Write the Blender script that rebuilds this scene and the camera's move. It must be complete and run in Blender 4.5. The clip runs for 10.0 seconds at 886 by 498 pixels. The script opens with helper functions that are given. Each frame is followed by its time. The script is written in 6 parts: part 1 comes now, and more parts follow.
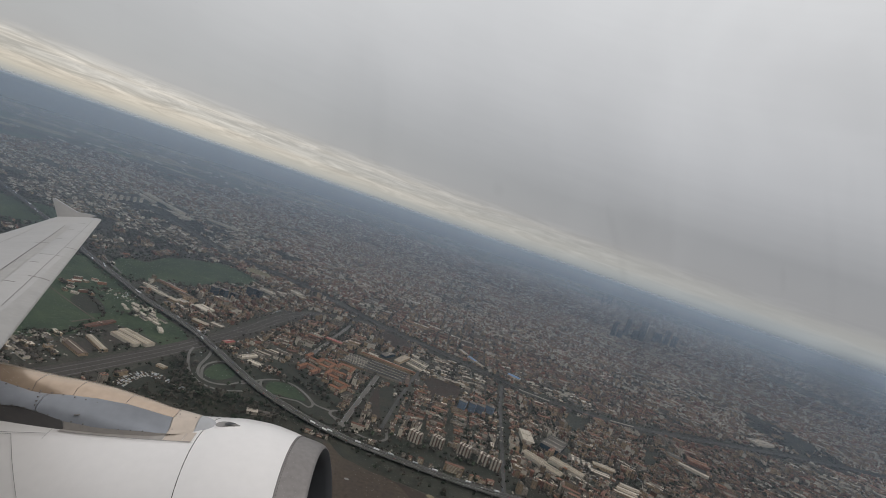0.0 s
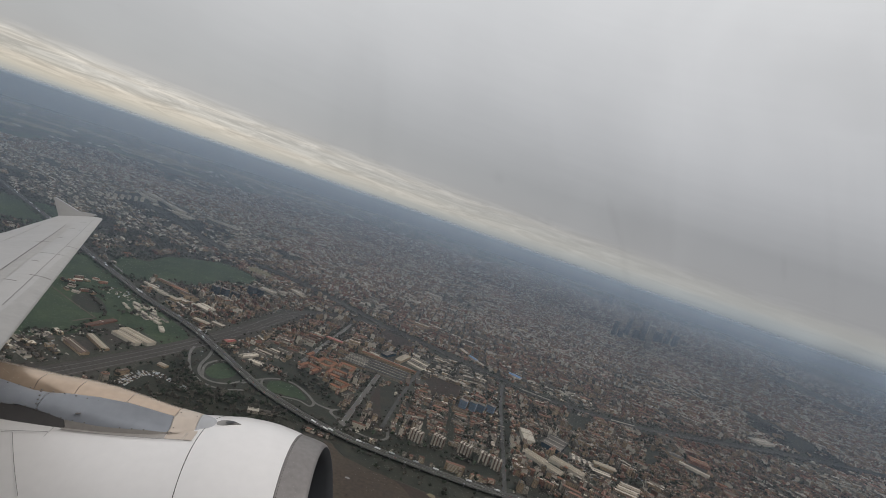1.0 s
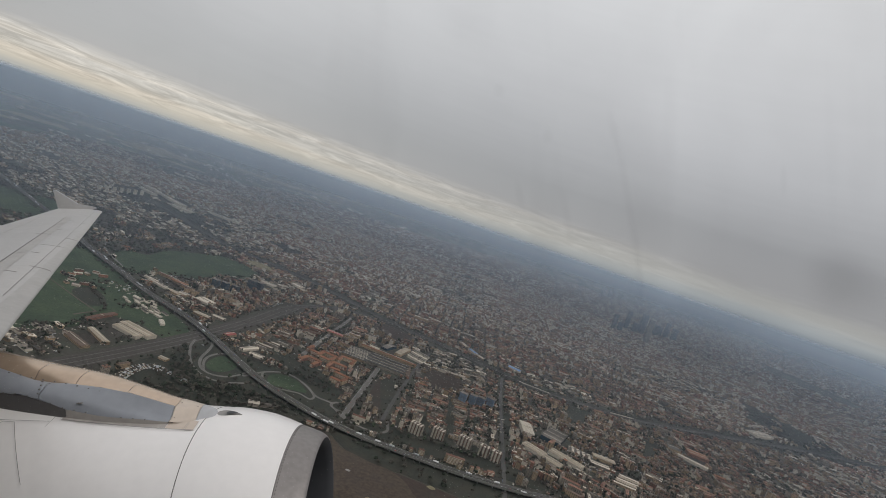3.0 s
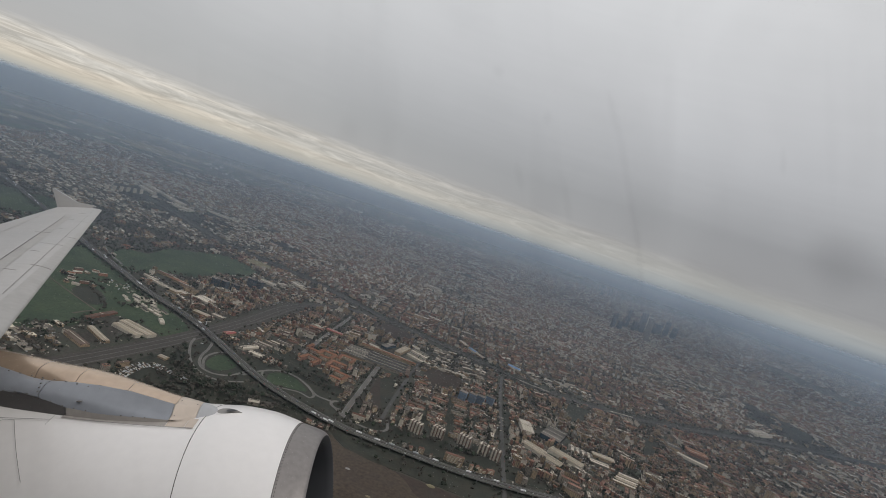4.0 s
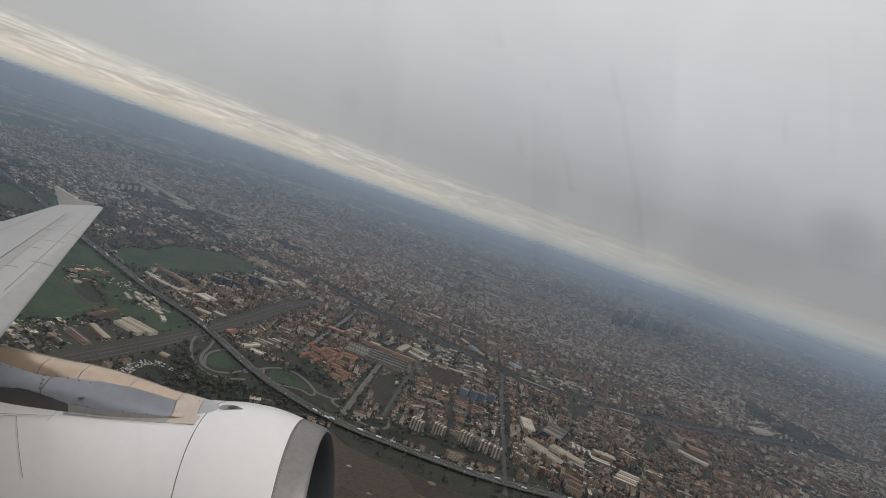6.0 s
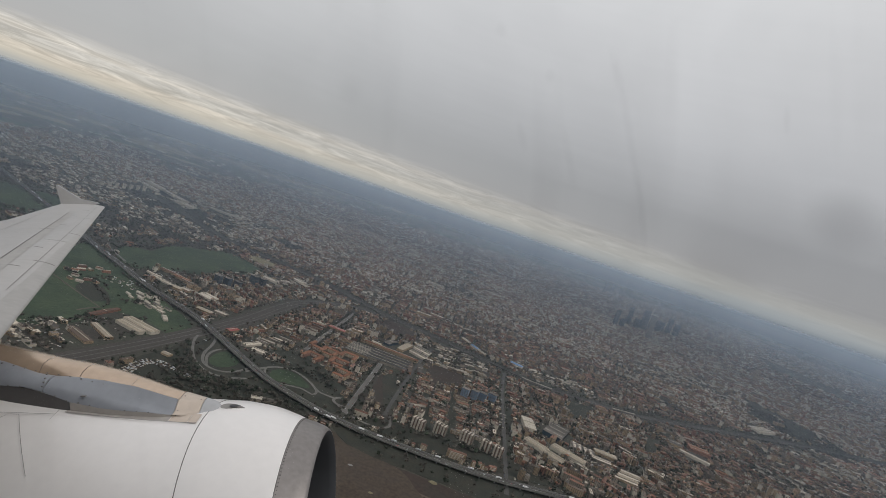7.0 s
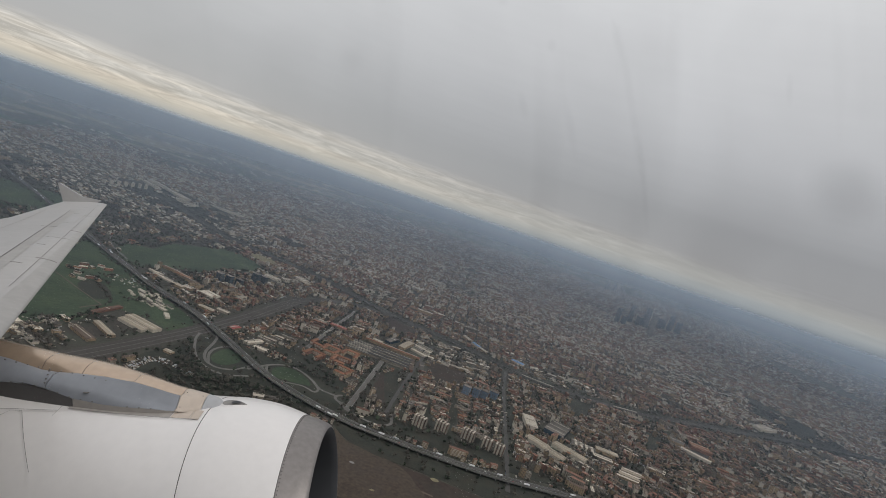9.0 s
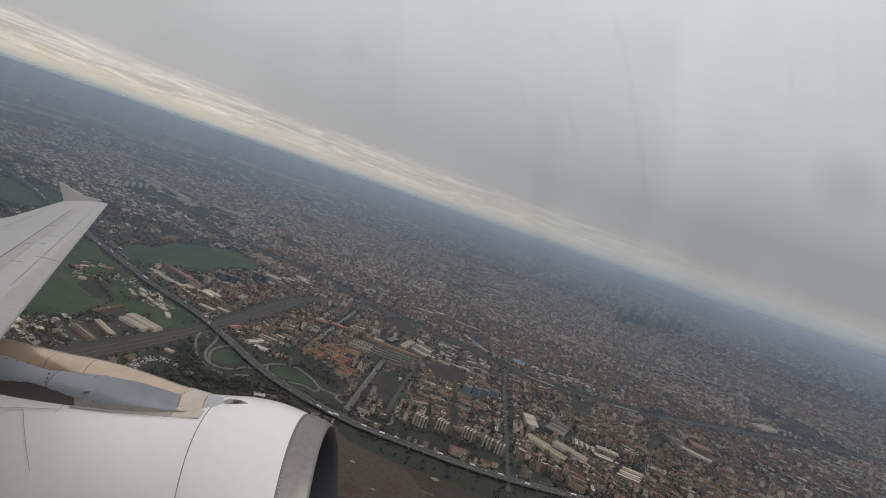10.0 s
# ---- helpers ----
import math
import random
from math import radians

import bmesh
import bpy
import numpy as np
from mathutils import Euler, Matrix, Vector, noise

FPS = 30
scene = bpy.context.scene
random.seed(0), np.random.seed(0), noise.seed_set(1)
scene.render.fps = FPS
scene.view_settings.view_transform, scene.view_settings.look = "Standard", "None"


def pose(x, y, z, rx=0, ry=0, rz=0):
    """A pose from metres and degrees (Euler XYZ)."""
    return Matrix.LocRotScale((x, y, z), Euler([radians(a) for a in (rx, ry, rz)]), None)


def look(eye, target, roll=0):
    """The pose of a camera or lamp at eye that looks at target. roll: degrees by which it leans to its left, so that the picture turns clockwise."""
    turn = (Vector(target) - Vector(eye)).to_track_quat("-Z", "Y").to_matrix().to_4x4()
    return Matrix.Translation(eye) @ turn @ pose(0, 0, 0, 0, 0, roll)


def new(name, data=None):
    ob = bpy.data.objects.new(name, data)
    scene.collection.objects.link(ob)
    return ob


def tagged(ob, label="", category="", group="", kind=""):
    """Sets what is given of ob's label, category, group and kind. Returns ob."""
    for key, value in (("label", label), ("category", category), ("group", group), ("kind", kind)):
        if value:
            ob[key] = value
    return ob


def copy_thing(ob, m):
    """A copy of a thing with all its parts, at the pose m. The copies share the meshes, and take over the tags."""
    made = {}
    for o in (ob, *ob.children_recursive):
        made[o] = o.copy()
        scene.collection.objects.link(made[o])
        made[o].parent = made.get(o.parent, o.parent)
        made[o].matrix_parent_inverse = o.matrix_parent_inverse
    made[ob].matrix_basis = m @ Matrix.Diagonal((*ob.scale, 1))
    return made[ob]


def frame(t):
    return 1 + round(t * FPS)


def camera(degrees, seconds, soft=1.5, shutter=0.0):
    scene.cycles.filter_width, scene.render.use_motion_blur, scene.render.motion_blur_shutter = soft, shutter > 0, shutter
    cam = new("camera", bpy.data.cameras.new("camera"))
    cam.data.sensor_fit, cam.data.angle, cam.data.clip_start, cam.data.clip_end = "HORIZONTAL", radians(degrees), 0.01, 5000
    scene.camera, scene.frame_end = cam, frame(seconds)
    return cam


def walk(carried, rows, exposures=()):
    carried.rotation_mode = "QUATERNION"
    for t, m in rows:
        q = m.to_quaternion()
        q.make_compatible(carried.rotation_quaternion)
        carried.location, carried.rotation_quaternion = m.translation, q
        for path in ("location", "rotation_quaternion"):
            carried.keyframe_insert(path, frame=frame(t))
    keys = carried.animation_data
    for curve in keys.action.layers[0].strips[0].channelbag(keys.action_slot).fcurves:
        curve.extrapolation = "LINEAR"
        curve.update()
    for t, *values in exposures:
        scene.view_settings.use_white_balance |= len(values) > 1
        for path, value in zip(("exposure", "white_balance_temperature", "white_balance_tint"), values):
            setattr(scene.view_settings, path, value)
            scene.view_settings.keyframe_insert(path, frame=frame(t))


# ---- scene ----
# camera at a cabin window, 600 m above a flat city
HIGH = 600.0
cam = camera(82.0, 10.0, soft=0.7)
SIGHT = look((0, 0, HIGH), (0, math.cos(radians(4.2)), HIGH - math.sin(radians(4.2))), 19.1)
# seconds, degrees up, degrees to the left, rise in metres
ROWS = [
    (0.0, 1.11, -0.09, 0.036), (0.5, 1.11, -0.04, 0.036), (1.0, 1.02, 0.0, 0.033), (1.5, 0.89, 0.04, 0.029),
    (2.0, 0.67, 0.0, 0.021), (2.5, 0.44, 0.0, 0.014), (4.0, 0.15, -0.04, 0.005), (4.5, 0.07, 0.0, 0.002),
    (5.0, 0.0, 0.0, 0.0), (5.5, -0.07, 0.02, -0.002), (7.0, -0.18, 0.22, -0.006), (7.5, -0.27, 0.25, -0.009),
    (8.0, -0.31, 0.31, -0.010), (8.5, -0.38, 0.36, -0.012), (9.0, -0.42, 0.38, -0.014), (9.5, -0.44, 0.4, -0.014),
    (10.0, -0.49, 0.45, -0.016),
]
walk(cam, [(t, SIGHT @ Matrix.Translation((0, rise, 0)) @ pose(0, 0, 0, up, left, 0)) for t, up, left, rise in ROWS])

# ---- light: an overcast sky with a bright gap over the horizon ----
world = bpy.data.worlds.new("overcast_sky")
scene.world = world
world.use_nodes = True
wt = world.node_tree
wt.nodes.clear()


def wnode(kind, **values):
    n = wt.nodes.new(kind)
    for key, value in values.items():
        n.inputs[key].default_value = value
    return n


def ramp_of(tree, stops, interpolation="LINEAR"):
    n = tree.nodes.new("ShaderNodeValToRGB")
    n.color_ramp.interpolation = interpolation
    while len(n.color_ramp.elements) < len(stops):
        n.color_ramp.elements.new(0.5)
    for e, (at, c) in zip(n.color_ramp.elements, stops):
        e.position = at
        e.color = (*c, 1) if len(c) == 3 else c
    return n


def build_sky():
    link = wt.links.new
    coord = wnode("ShaderNodeTexCoord")
    split = wnode("ShaderNodeSeparateXYZ")
    link(coord.outputs["Generated"], split.inputs[0])
    # stratus: noise drawn out along the horizon
    stretch = wnode("ShaderNodeMapping")
    stretch.inputs["Scale"].default_value = (2.2, 2.2, 45.0)
    link(coord.outputs["Generated"], stretch.inputs["Vector"])
    streak = wnode("ShaderNodeTexNoise", Scale=1.6, Detail=6.0, Roughness=0.6)
    link(stretch.outputs[0], streak.inputs["Vector"])
    soft = wnode("ShaderNodeTexNoise", Scale=2.3, Detail=4.0, Roughness=0.5, Distortion=0.4)
    link(coord.outputs["Generated"], soft.inputs["Vector"])
    # height above the horizon, ruffled by the streaks
    ruffle = wnode("ShaderNodeMath")
    ruffle.operation = "MULTIPLY_ADD"
    ruffle.inputs[1].default_value = 0.018
    link(streak.outputs["Fac"], ruffle.inputs[0])
    dip = wnode("ShaderNodeMath")
    dip.operation = "ADD"
    dip.inputs[1].default_value = 0.006
    link(split.outputs["Z"], dip.inputs[0])
    link(dip.outputs[0], ruffle.inputs[2])
    deck = ramp_of(wt, [
        (0.0, (0.185, 0.22, 0.262)), (0.006, (0.24, 0.28, 0.315)), (0.012, (0.37, 0.40, 0.41)), (0.018, (0.49, 0.49, 0.455)), (0.027, (0.575, 0.545, 0.475)), (0.036, (0.61, 0.56, 0.485)), (0.045, (0.545, 0.525, 0.48)), (0.055, (0.52, 0.505, 0.475)),
        (0.062, (0.63, 0.595, 0.54)), (0.070, (0.52, 0.505, 0.48)), (0.082, (0.44, 0.44, 0.445)), (0.11, (0.44, 0.445, 0.45)), (0.16, (0.47, 0.475, 0.48)), (0.3, (0.585, 0.59, 0.595)), (0.5, (0.70, 0.71, 0.72)), (0.8, (0.72, 0.72, 0.735)), (1.0, (0.76, 0.76, 0.77))])
    link(ruffle.outputs[0], deck.inputs["Fac"])
    # the gap closes towards the +x side
    side = wnode("ShaderNodeMapRange")
    side.inputs["From Min"].default_value, side.inputs["From Max"].default_value = -0.6, 0.5
    link(split.outputs["X"], side.inputs["Value"])
    deck_shut = ramp_of(wt, [
        (0.0, (0.13, 0.158, 0.20)), (0.006, (0.16, 0.19, 0.23)), (0.014, (0.24, 0.275, 0.31)), (0.026, (0.335, 0.365, 0.385)), (0.042, (0.385, 0.39, 0.385)), (0.052, (0.365, 0.365, 0.36)), (0.070, (0.32, 0.32, 0.33)),
        (0.13, (0.315, 0.317, 0.328)), (0.25, (0.48, 0.485, 0.50)), (0.5, (0.71, 0.715, 0.725)), (0.8, (0.72, 0.72, 0.735)), (1.0, (0.76, 0.76, 0.77))])
    link(ruffle.outputs[0], deck_shut.inputs["Fac"])
    blend = wnode("ShaderNodeMix")
    blend.data_type = "RGBA"
    link(side.outputs[0], blend.inputs["Factor"])
    link(deck.outputs[0], blend.inputs["A"])
    link(deck_shut.outputs[0], blend.inputs["B"])
    # large soft unevenness of the deck
    patch = wnode("ShaderNodeMapRange")
    patch.inputs["From Min"].default_value, patch.inputs["From Max"].default_value = 0.3, 0.7
    patch.inputs["To Min"].default_value, patch.inputs["To Max"].default_value = 0.92, 1.08
    link(soft.outputs["Fac"], patch.inputs["Value"])
    fine = wnode("ShaderNodeMapRange")
    fine.inputs["To Min"].default_value, fine.inputs["To Max"].default_value = 0.99, 1.01
    link(streak.outputs["Fac"], fine.inputs["Value"])
    times = wnode("ShaderNodeMath")
    times.operation = "MULTIPLY"
    link(patch.outputs[0], times.inputs[0])
    link(fine.outputs[0], times.inputs[1])
    # thin bright and dull shreds inside the gap
    shred_map = wnode("ShaderNodeMapping")
    shred_map.inputs["Scale"].default_value = (7.0, 7.0, 72.0)
    shred_map.inputs["Rotation"].default_value = (0.004, 0.006, 0)
    link(coord.outputs["Generated"], shred_map.inputs["Vector"])
    shred = wnode("ShaderNodeTexNoise", Scale=1.7, Detail=8.0, Roughness=0.66, Distortion=0.9)
    link(shred_map.outputs[0], shred.inputs["Vector"])
    where = ramp_of(wt, [(0.006, (0, 0, 0)), (0.02, (1, 1, 1)), (0.05, (1, 1, 1)), (0.068, (0, 0, 0))])
    link(split.outputs["Z"], where.inputs["Fac"])
    swing = wnode("ShaderNodeMapRange")
    swing.inputs["From Min"].default_value, swing.inputs["From Max"].default_value = 0.4, 0.75
    swing.inputs["To Min"].default_value, swing.inputs["To Max"].default_value = -0.16, 0.55
    link(shred.outputs["Fac"], swing.inputs["Value"])
    local = wnode("ShaderNodeMath")
    local.operation = "MULTIPLY_ADD"
    local.inputs[2].default_value = 1.0
    link(swing.outputs[0], local.inputs[0])
    fade = wnode("ShaderNodeMath")
    fade.operation = "MULTIPLY_ADD"
    fade.inputs[1].default_value, fade.inputs[2].default_value = -0.85, 1.0
    link(side.outputs[0], fade.inputs[0])
    band = wnode("ShaderNodeMath")
    band.operation = "MULTIPLY"
    link(where.outputs[0], band.inputs[0])
    link(fade.outputs[0], band.inputs[1])
    link(band.outputs[0], local.inputs[1])
    total = wnode("ShaderNodeMath")
    total.operation = "MULTIPLY"
    link(times.outputs[0], total.inputs[0])
    link(local.outputs[0], total.inputs[1])
    times = total
    cloud = wnode("ShaderNodeBackground")
    link(blend.outputs["Result"], cloud.inputs["Color"])
    link(times.outputs[0], cloud.inputs["Strength"])
    clear = wnode("ShaderNodeTexSky")
    clear.sky_type, clear.sun_disc = "NISHITA", False
    clear.sun_elevation, clear.sun_rotation = radians(38), radians(-40)
    behind = wnode("ShaderNodeBackground", Strength=0.06)
    link(clear.outputs[0], behind.inputs["Color"])
    cover = wnode("ShaderNodeMixShader", Fac=0.94)
    link(behind.outputs[0], cover.inputs[1])
    link(cloud.outputs[0], cover.inputs[2])
    out = wnode("ShaderNodeOutputWorld")
    link(cover.outputs[0], out.inputs["Surface"])


build_sky()
sun = new("sun", bpy.data.lights.new("sun", "SUN"))
sun.data.energy, sun.data.angle, sun.data.color = 0.9, radians(40), (1.0, 0.95, 0.88)
sun.matrix_world = look((0, 0, 900), (-0.62, 0.35, 899.2))
scene.view_settings.exposure = 0.0


# ---- materials ----
def material(name, base, rough=0.8, metal=0.0, vary=0.25, scale=0.05, fine=1.0, bump=0.0, island=0.0, single=0.0, coat=0.0, other=None, spread=(0.4, 0.65)):
    """Paint or ground with unevenness at two scales; other: a second colour in patches; island, single: change of value from piece to piece."""
    m = bpy.data.materials.new(name)
    m.use_nodes = True
    t = m.node_tree
    link = t.links.new
    bsdf = t.nodes["Principled BSDF"]
    bsdf.inputs["Roughness"].default_value, bsdf.inputs["Metallic"].default_value = rough, metal
    bsdf.inputs["Coat Weight"].default_value = coat
    bsdf.inputs["Coat Roughness"].default_value = 0.12
    geo = t.nodes.new("ShaderNodeTexCoord")
    big, small = t.nodes.new("ShaderNodeTexNoise"), t.nodes.new("ShaderNodeTexNoise")
    for n, s, d in ((big, scale, 5.0), (small, fine, 3.0)):
        n.inputs["Scale"].default_value, n.inputs["Detail"].default_value = s, d
        link(geo.outputs["Object"], n.inputs["Vector"])
    colour = ramp_of(t, [(spread[0], base), (spread[1], other or base)])
    link(big.outputs["Fac"], colour.inputs["Fac"])
    value = t.nodes.new("ShaderNodeMath")
    value.operation = "ADD"
    link(big.outputs["Fac"], value.inputs[0])
    link(small.outputs["Fac"], value.inputs[1])
    span = t.nodes.new("ShaderNodeMapRange")
    span.inputs["From Min"].default_value, span.inputs["From Max"].default_value = 0.6, 1.4
    span.inputs["To Min"].default_value, span.inputs["To Max"].default_value = 1 - vary, 1 + vary
    link(value.outputs[0], span.inputs["Value"])
    factor = span.outputs[0]
    for amount, kind, socket in ((island, "ShaderNodeNewGeometry", "Random Per Island"), (single, "ShaderNodeObjectInfo", "Random")):
        if amount:
            info = t.nodes.new(kind)
            r = t.nodes.new("ShaderNodeMapRange")
            r.inputs["To Min"].default_value, r.inputs["To Max"].default_value = 1 - amount, 1 + amount
            link(info.outputs[socket], r.inputs["Value"])
            p = t.nodes.new("ShaderNodeMath")
            p.operation = "MULTIPLY"
            link(factor, p.inputs[0])
            link(r.outputs[0], p.inputs[1])
            factor = p.outputs[0]
    scaled = t.nodes.new("ShaderNodeVectorMath")
    scaled.operation = "SCALE"
    link(colour.outputs["Color"], scaled.inputs[0])
    link(factor, scaled.inputs["Scale"])
    link(scaled.outputs[0], bsdf.inputs["Base Color"])
    if bump:
        b = t.nodes.new("ShaderNodeBump")
        b.inputs["Strength"].default_value = bump
        link(small.outputs["Fac"], b.inputs["Height"])
        link(b.outputs[0], bsdf.inputs["Normal"])
    return m


M = {
    "ground": material("city_ground", (0.046, 0.040, 0.033), 0.95, vary=0.5, scale=0.012, fine=0.12, other=(0.037, 0.041, 0.029)),
    "grass": material("winter_grass", (0.027, 0.048, 0.024), 0.95, vary=0.45, scale=0.010, fine=0.09, other=(0.036, 0.054, 0.026)),
    "rough_grass": material("rough_grass", (0.024, 0.028, 0.020), 0.95, vary=0.45, scale=0.02, fine=0.2, other=(0.028, 0.026, 0.018)),
    "soil": material("bare_soil", (0.042, 0.028, 0.021), 0.95, vary=0.45, scale=0.015, fine=0.1, other=(0.026, 0.022, 0.017)),
    "dry_soil": material("dry_reddish_soil", (0.060, 0.044, 0.031), 0.95, vary=0.5, scale=0.02, fine=0.12, other=(0.042, 0.032, 0.025)),
    "track_soil": material("trodden_soil", (0.085, 0.066, 0.051), 0.95, vary=0.3, scale=0.03, fine=0.3),
    "rubble": material("sandy_rubble", (0.17, 0.15, 0.09), 0.95, vary=0.3, scale=0.1, fine=0.6),
    "asphalt": material("asphalt", (0.068, 0.065, 0.062), 0.9, vary=0.25, scale=0.02, fine=0.4),
    "side_asphalt": material("worn_asphalt", (0.125, 0.117, 0.108), 0.9, vary=0.3, scale=0.02, fine=0.4),
    "concrete": material("weathered_concrete", (0.22, 0.215, 0.205), 0.9, vary=0.25, scale=0.03, fine=0.3),
    "parapet": material("grimy_concrete", (0.105, 0.10, 0.093), 0.9, vary=0.25, scale=0.03, fine=0.3),
    "ballast": material("rail_ballast", (0.056, 0.049, 0.042), 0.95, vary=0.5, scale=0.02, fine=0.25, other=(0.046, 0.041, 0.035)),
    "track": material("rusty_track", (0.041, 0.036, 0.032), 0.8, vary=0.3, scale=0.05, fine=0.5),
    "marking": material("road_marking", (0.36, 0.36, 0.35), 0.8, vary=0.2, scale=0.1),
    "tile": material("terracotta_roof", (0.175, 0.086, 0.060), 0.9, vary=0.2, scale=0.05, fine=0.5, island=0.7, single=0.35, other=(0.125, 0.077, 0.060)),
    "orange": material("orange_clay_roof", (0.195, 0.088, 0.050), 0.9, vary=0.2, scale=0.05, fine=0.5, single=0.2, island=0.2),
    "brown": material("brown_roof", (0.092, 0.066, 0.051), 0.9, vary=0.25, scale=0.05, fine=0.5, island=0.55, single=0.35),
    "grey": material("grey_flat_roof", (0.125, 0.112, 0.098), 0.9, vary=0.3, scale=0.05, fine=0.5, island=0.75, single=0.35),
    "pale": material("pale_metal_roof", (0.47, 0.42, 0.345), 0.75, vary=0.2, scale=0.04, fine=0.5, island=0.3, single=0.25),
    "beige": material("beige_shed_roof", (0.30, 0.255, 0.195), 0.8, vary=0.2, scale=0.04, fine=0.5, single=0.15),
    "slate": material("slate_works_roof", (0.055, 0.053, 0.052), 0.85, vary=0.25, scale=0.05, fine=0.5),
    "blue": material("blue_metal_roof", (0.10, 0.2, 0.36), 0.6, vary=0.2, scale=0.05),
    "red": material("red_metal_roof", (0.26, 0.06, 0.05), 0.7, vary=0.2, scale=0.05),
    "blue_panel": material("pale_blue_panels", (0.15, 0.215, 0.30), 0.5, vary=0.2, scale=0.05, single=0.3),
    "glass": material("dark_blue_glass", (0.035, 0.055, 0.075), 0.25, vary=0.2, scale=0.05, single=0.3),
    "dark": material("dark_void", (0.02, 0.02, 0.022), 0.8, vary=0.2, scale=0.1),
    "wood": material("bare_branches", (0.064, 0.057, 0.046), 0.95, vary=0.3, scale=0.1, fine=0.8, island=0.25, single=0.35),
    "crown": material("evergreen_leaves", (0.025, 0.036, 0.020), 0.95, vary=0.3, scale=0.2, fine=1.5, island=0.3, single=0.35),
}


def facade(name, base, gap=3.1, bay=3.4):
    """Plaster with rows of dark openings, storey by storey, far too small to pick out."""
    m = material(name, base, 0.9, vary=0.2, scale=0.03, fine=0.4, island=0.35, single=0.2)
    t = m.node_tree
    link = t.links.new
    bsdf = t.nodes["Principled BSDF"]
    plain = bsdf.inputs["Base Color"].links[0].from_socket
    geo = t.nodes.new("ShaderNodeNewGeometry")
    split = t.nodes.new("ShaderNodeSeparateXYZ")
    link(geo.outputs["Position"], split.inputs[0])
    along = t.nodes.new("ShaderNodeMath")
    along.operation = "ADD"
    link(split.outputs["X"], along.inputs[0])
    link(split.outputs["Y"], along.inputs[1])
    masks = []
    for socket, size, share in ((split.outputs["Z"], gap, 0.5), (along.outputs[0], bay, 0.42)):
        wrap = t.nodes.new("ShaderNodeMath")
        wrap.operation = "PINGPONG"
        wrap.inputs[1].default_value = size / 2
        link(socket, wrap.inputs[0])
        cut = t.nodes.new("ShaderNodeMath")
        cut.operation = "LESS_THAN"
        cut.inputs[1].default_value = size / 2 * share
        link(wrap.outputs[0], cut.inputs[0])
        masks.append(cut)
    both = t.nodes.new("ShaderNodeMath")
    both.operation = "MULTIPLY"
    link(masks[0].outputs[0], both.inputs[0])
    link(masks[1].outputs[0], both.inputs[1])
    mix = t.nodes.new("ShaderNodeMix")
    mix.data_type = "RGBA"
    link(both.outputs[0], mix.inputs["Factor"])
    link(plain, mix.inputs["A"])
    mix.inputs["B"].default_value = (0.03, 0.032, 0.035, 1)
    link(mix.outputs["Result"], bsdf.inputs["Base Color"])
    return m


M["plaster"] = facade("warm_plaster", (0.285, 0.212, 0.138))
M["plaster_grey"] = facade("grey_plaster", (0.21, 0.183, 0.148))
M["plaster_red"] = facade("brick_red_plaster", (0.205, 0.108, 0.077))
M["white_wall"] = material("white_panel_wall", (0.45, 0.405, 0.335), 0.85, vary=0.15, scale=0.05, fine=0.5, single=0.1)
# aircraft
M["white_paint"] = material("white_aircraft_paint", (0.79, 0.768, 0.758), 0.34, vary=0.03, scale=1.2, fine=14, coat=0.25)
M["wing_paint"] = material("pale_grey_wing_paint", (0.39, 0.38, 0.375), 0.48, vary=0.08, scale=0.9, fine=9, coat=0.15)
# wear on the spoilers; on the leading edge it paints in shade
M["worn_shaded_wing"] = material("worn_and_shaded_wing_grey", (0.335, 0.325, 0.315), 0.5, vary=0.12, scale=2.5, fine=12)
M["blue_grey"] = material("blue_grey_fairing_paint", (0.245, 0.26, 0.29), 0.38, vary=0.12, scale=1.5, fine=12, coat=0.2)
M["nose_grey"] = material("light_grey_nose_paint", (0.40, 0.405, 0.42), 0.4, vary=0.08, scale=3, fine=20)
M["bronze"] = material("beige_heat_tinted_metal", (0.56, 0.435, 0.33), 0.22, metal=0.58, vary=0.12, scale=2.2, fine=15)
M["collar"] = material("pale_beige_metal", (0.57, 0.485, 0.41), 0.30, metal=0.4, vary=0.12, scale=3.0, fine=18)
M["lip"] = material("brushed_aluminium", (0.27, 0.25, 0.24), 0.42, metal=0.75, vary=0.16, scale=1.6, fine=24)
M["foot"] = material("grey_sealant", (0.36, 0.335, 0.315), 0.6, vary=0.15, scale=3, fine=20)
M["shade_grey"] = material("dark_grey_gap_shade", (0.105, 0.10, 0.10), 0.7, vary=0.15, scale=3, fine=20)
M["seam"] = material("dark_joint", (0.15, 0.14, 0.135), 0.8, vary=0.1, scale=5)
M["soft_seam"] = material("grey_joint", (0.25, 0.24, 0.23), 0.8, vary=0.1, scale=5)
M["duct"] = material("dark_intake_lining", (0.045, 0.047, 0.053), 0.6, vary=0.2, scale=3)
M["black"] = material("black_rubber", (0.02, 0.02, 0.02), 0.8, vary=0.1, scale=5)


# ---- mesh helpers ----
def laid(verts):
    return [lay(*v)[:3] for v in verts]


def mesh_object(name, verts, faces, mats, ids=None, smooth=False):
    me = bpy.data.meshes.new(name)
    me.from_pydata([tuple(map(float, v)) for v in verts], [], faces)
    for m in (mats if isinstance(mats, (list, tuple)) else [mats]):
        me.materials.append(m)
    if ids is not None:
        me.polygons.foreach_set("material_index", ids)
    if smooth:
        me.polygons.foreach_set("use_smooth", [True] * len(me.polygons))
    me.update()
    return new(name, me)


def child(ob, parent, label=""):
    ob.parent = parent
    if label:
        ob["label"] = label
    return ob


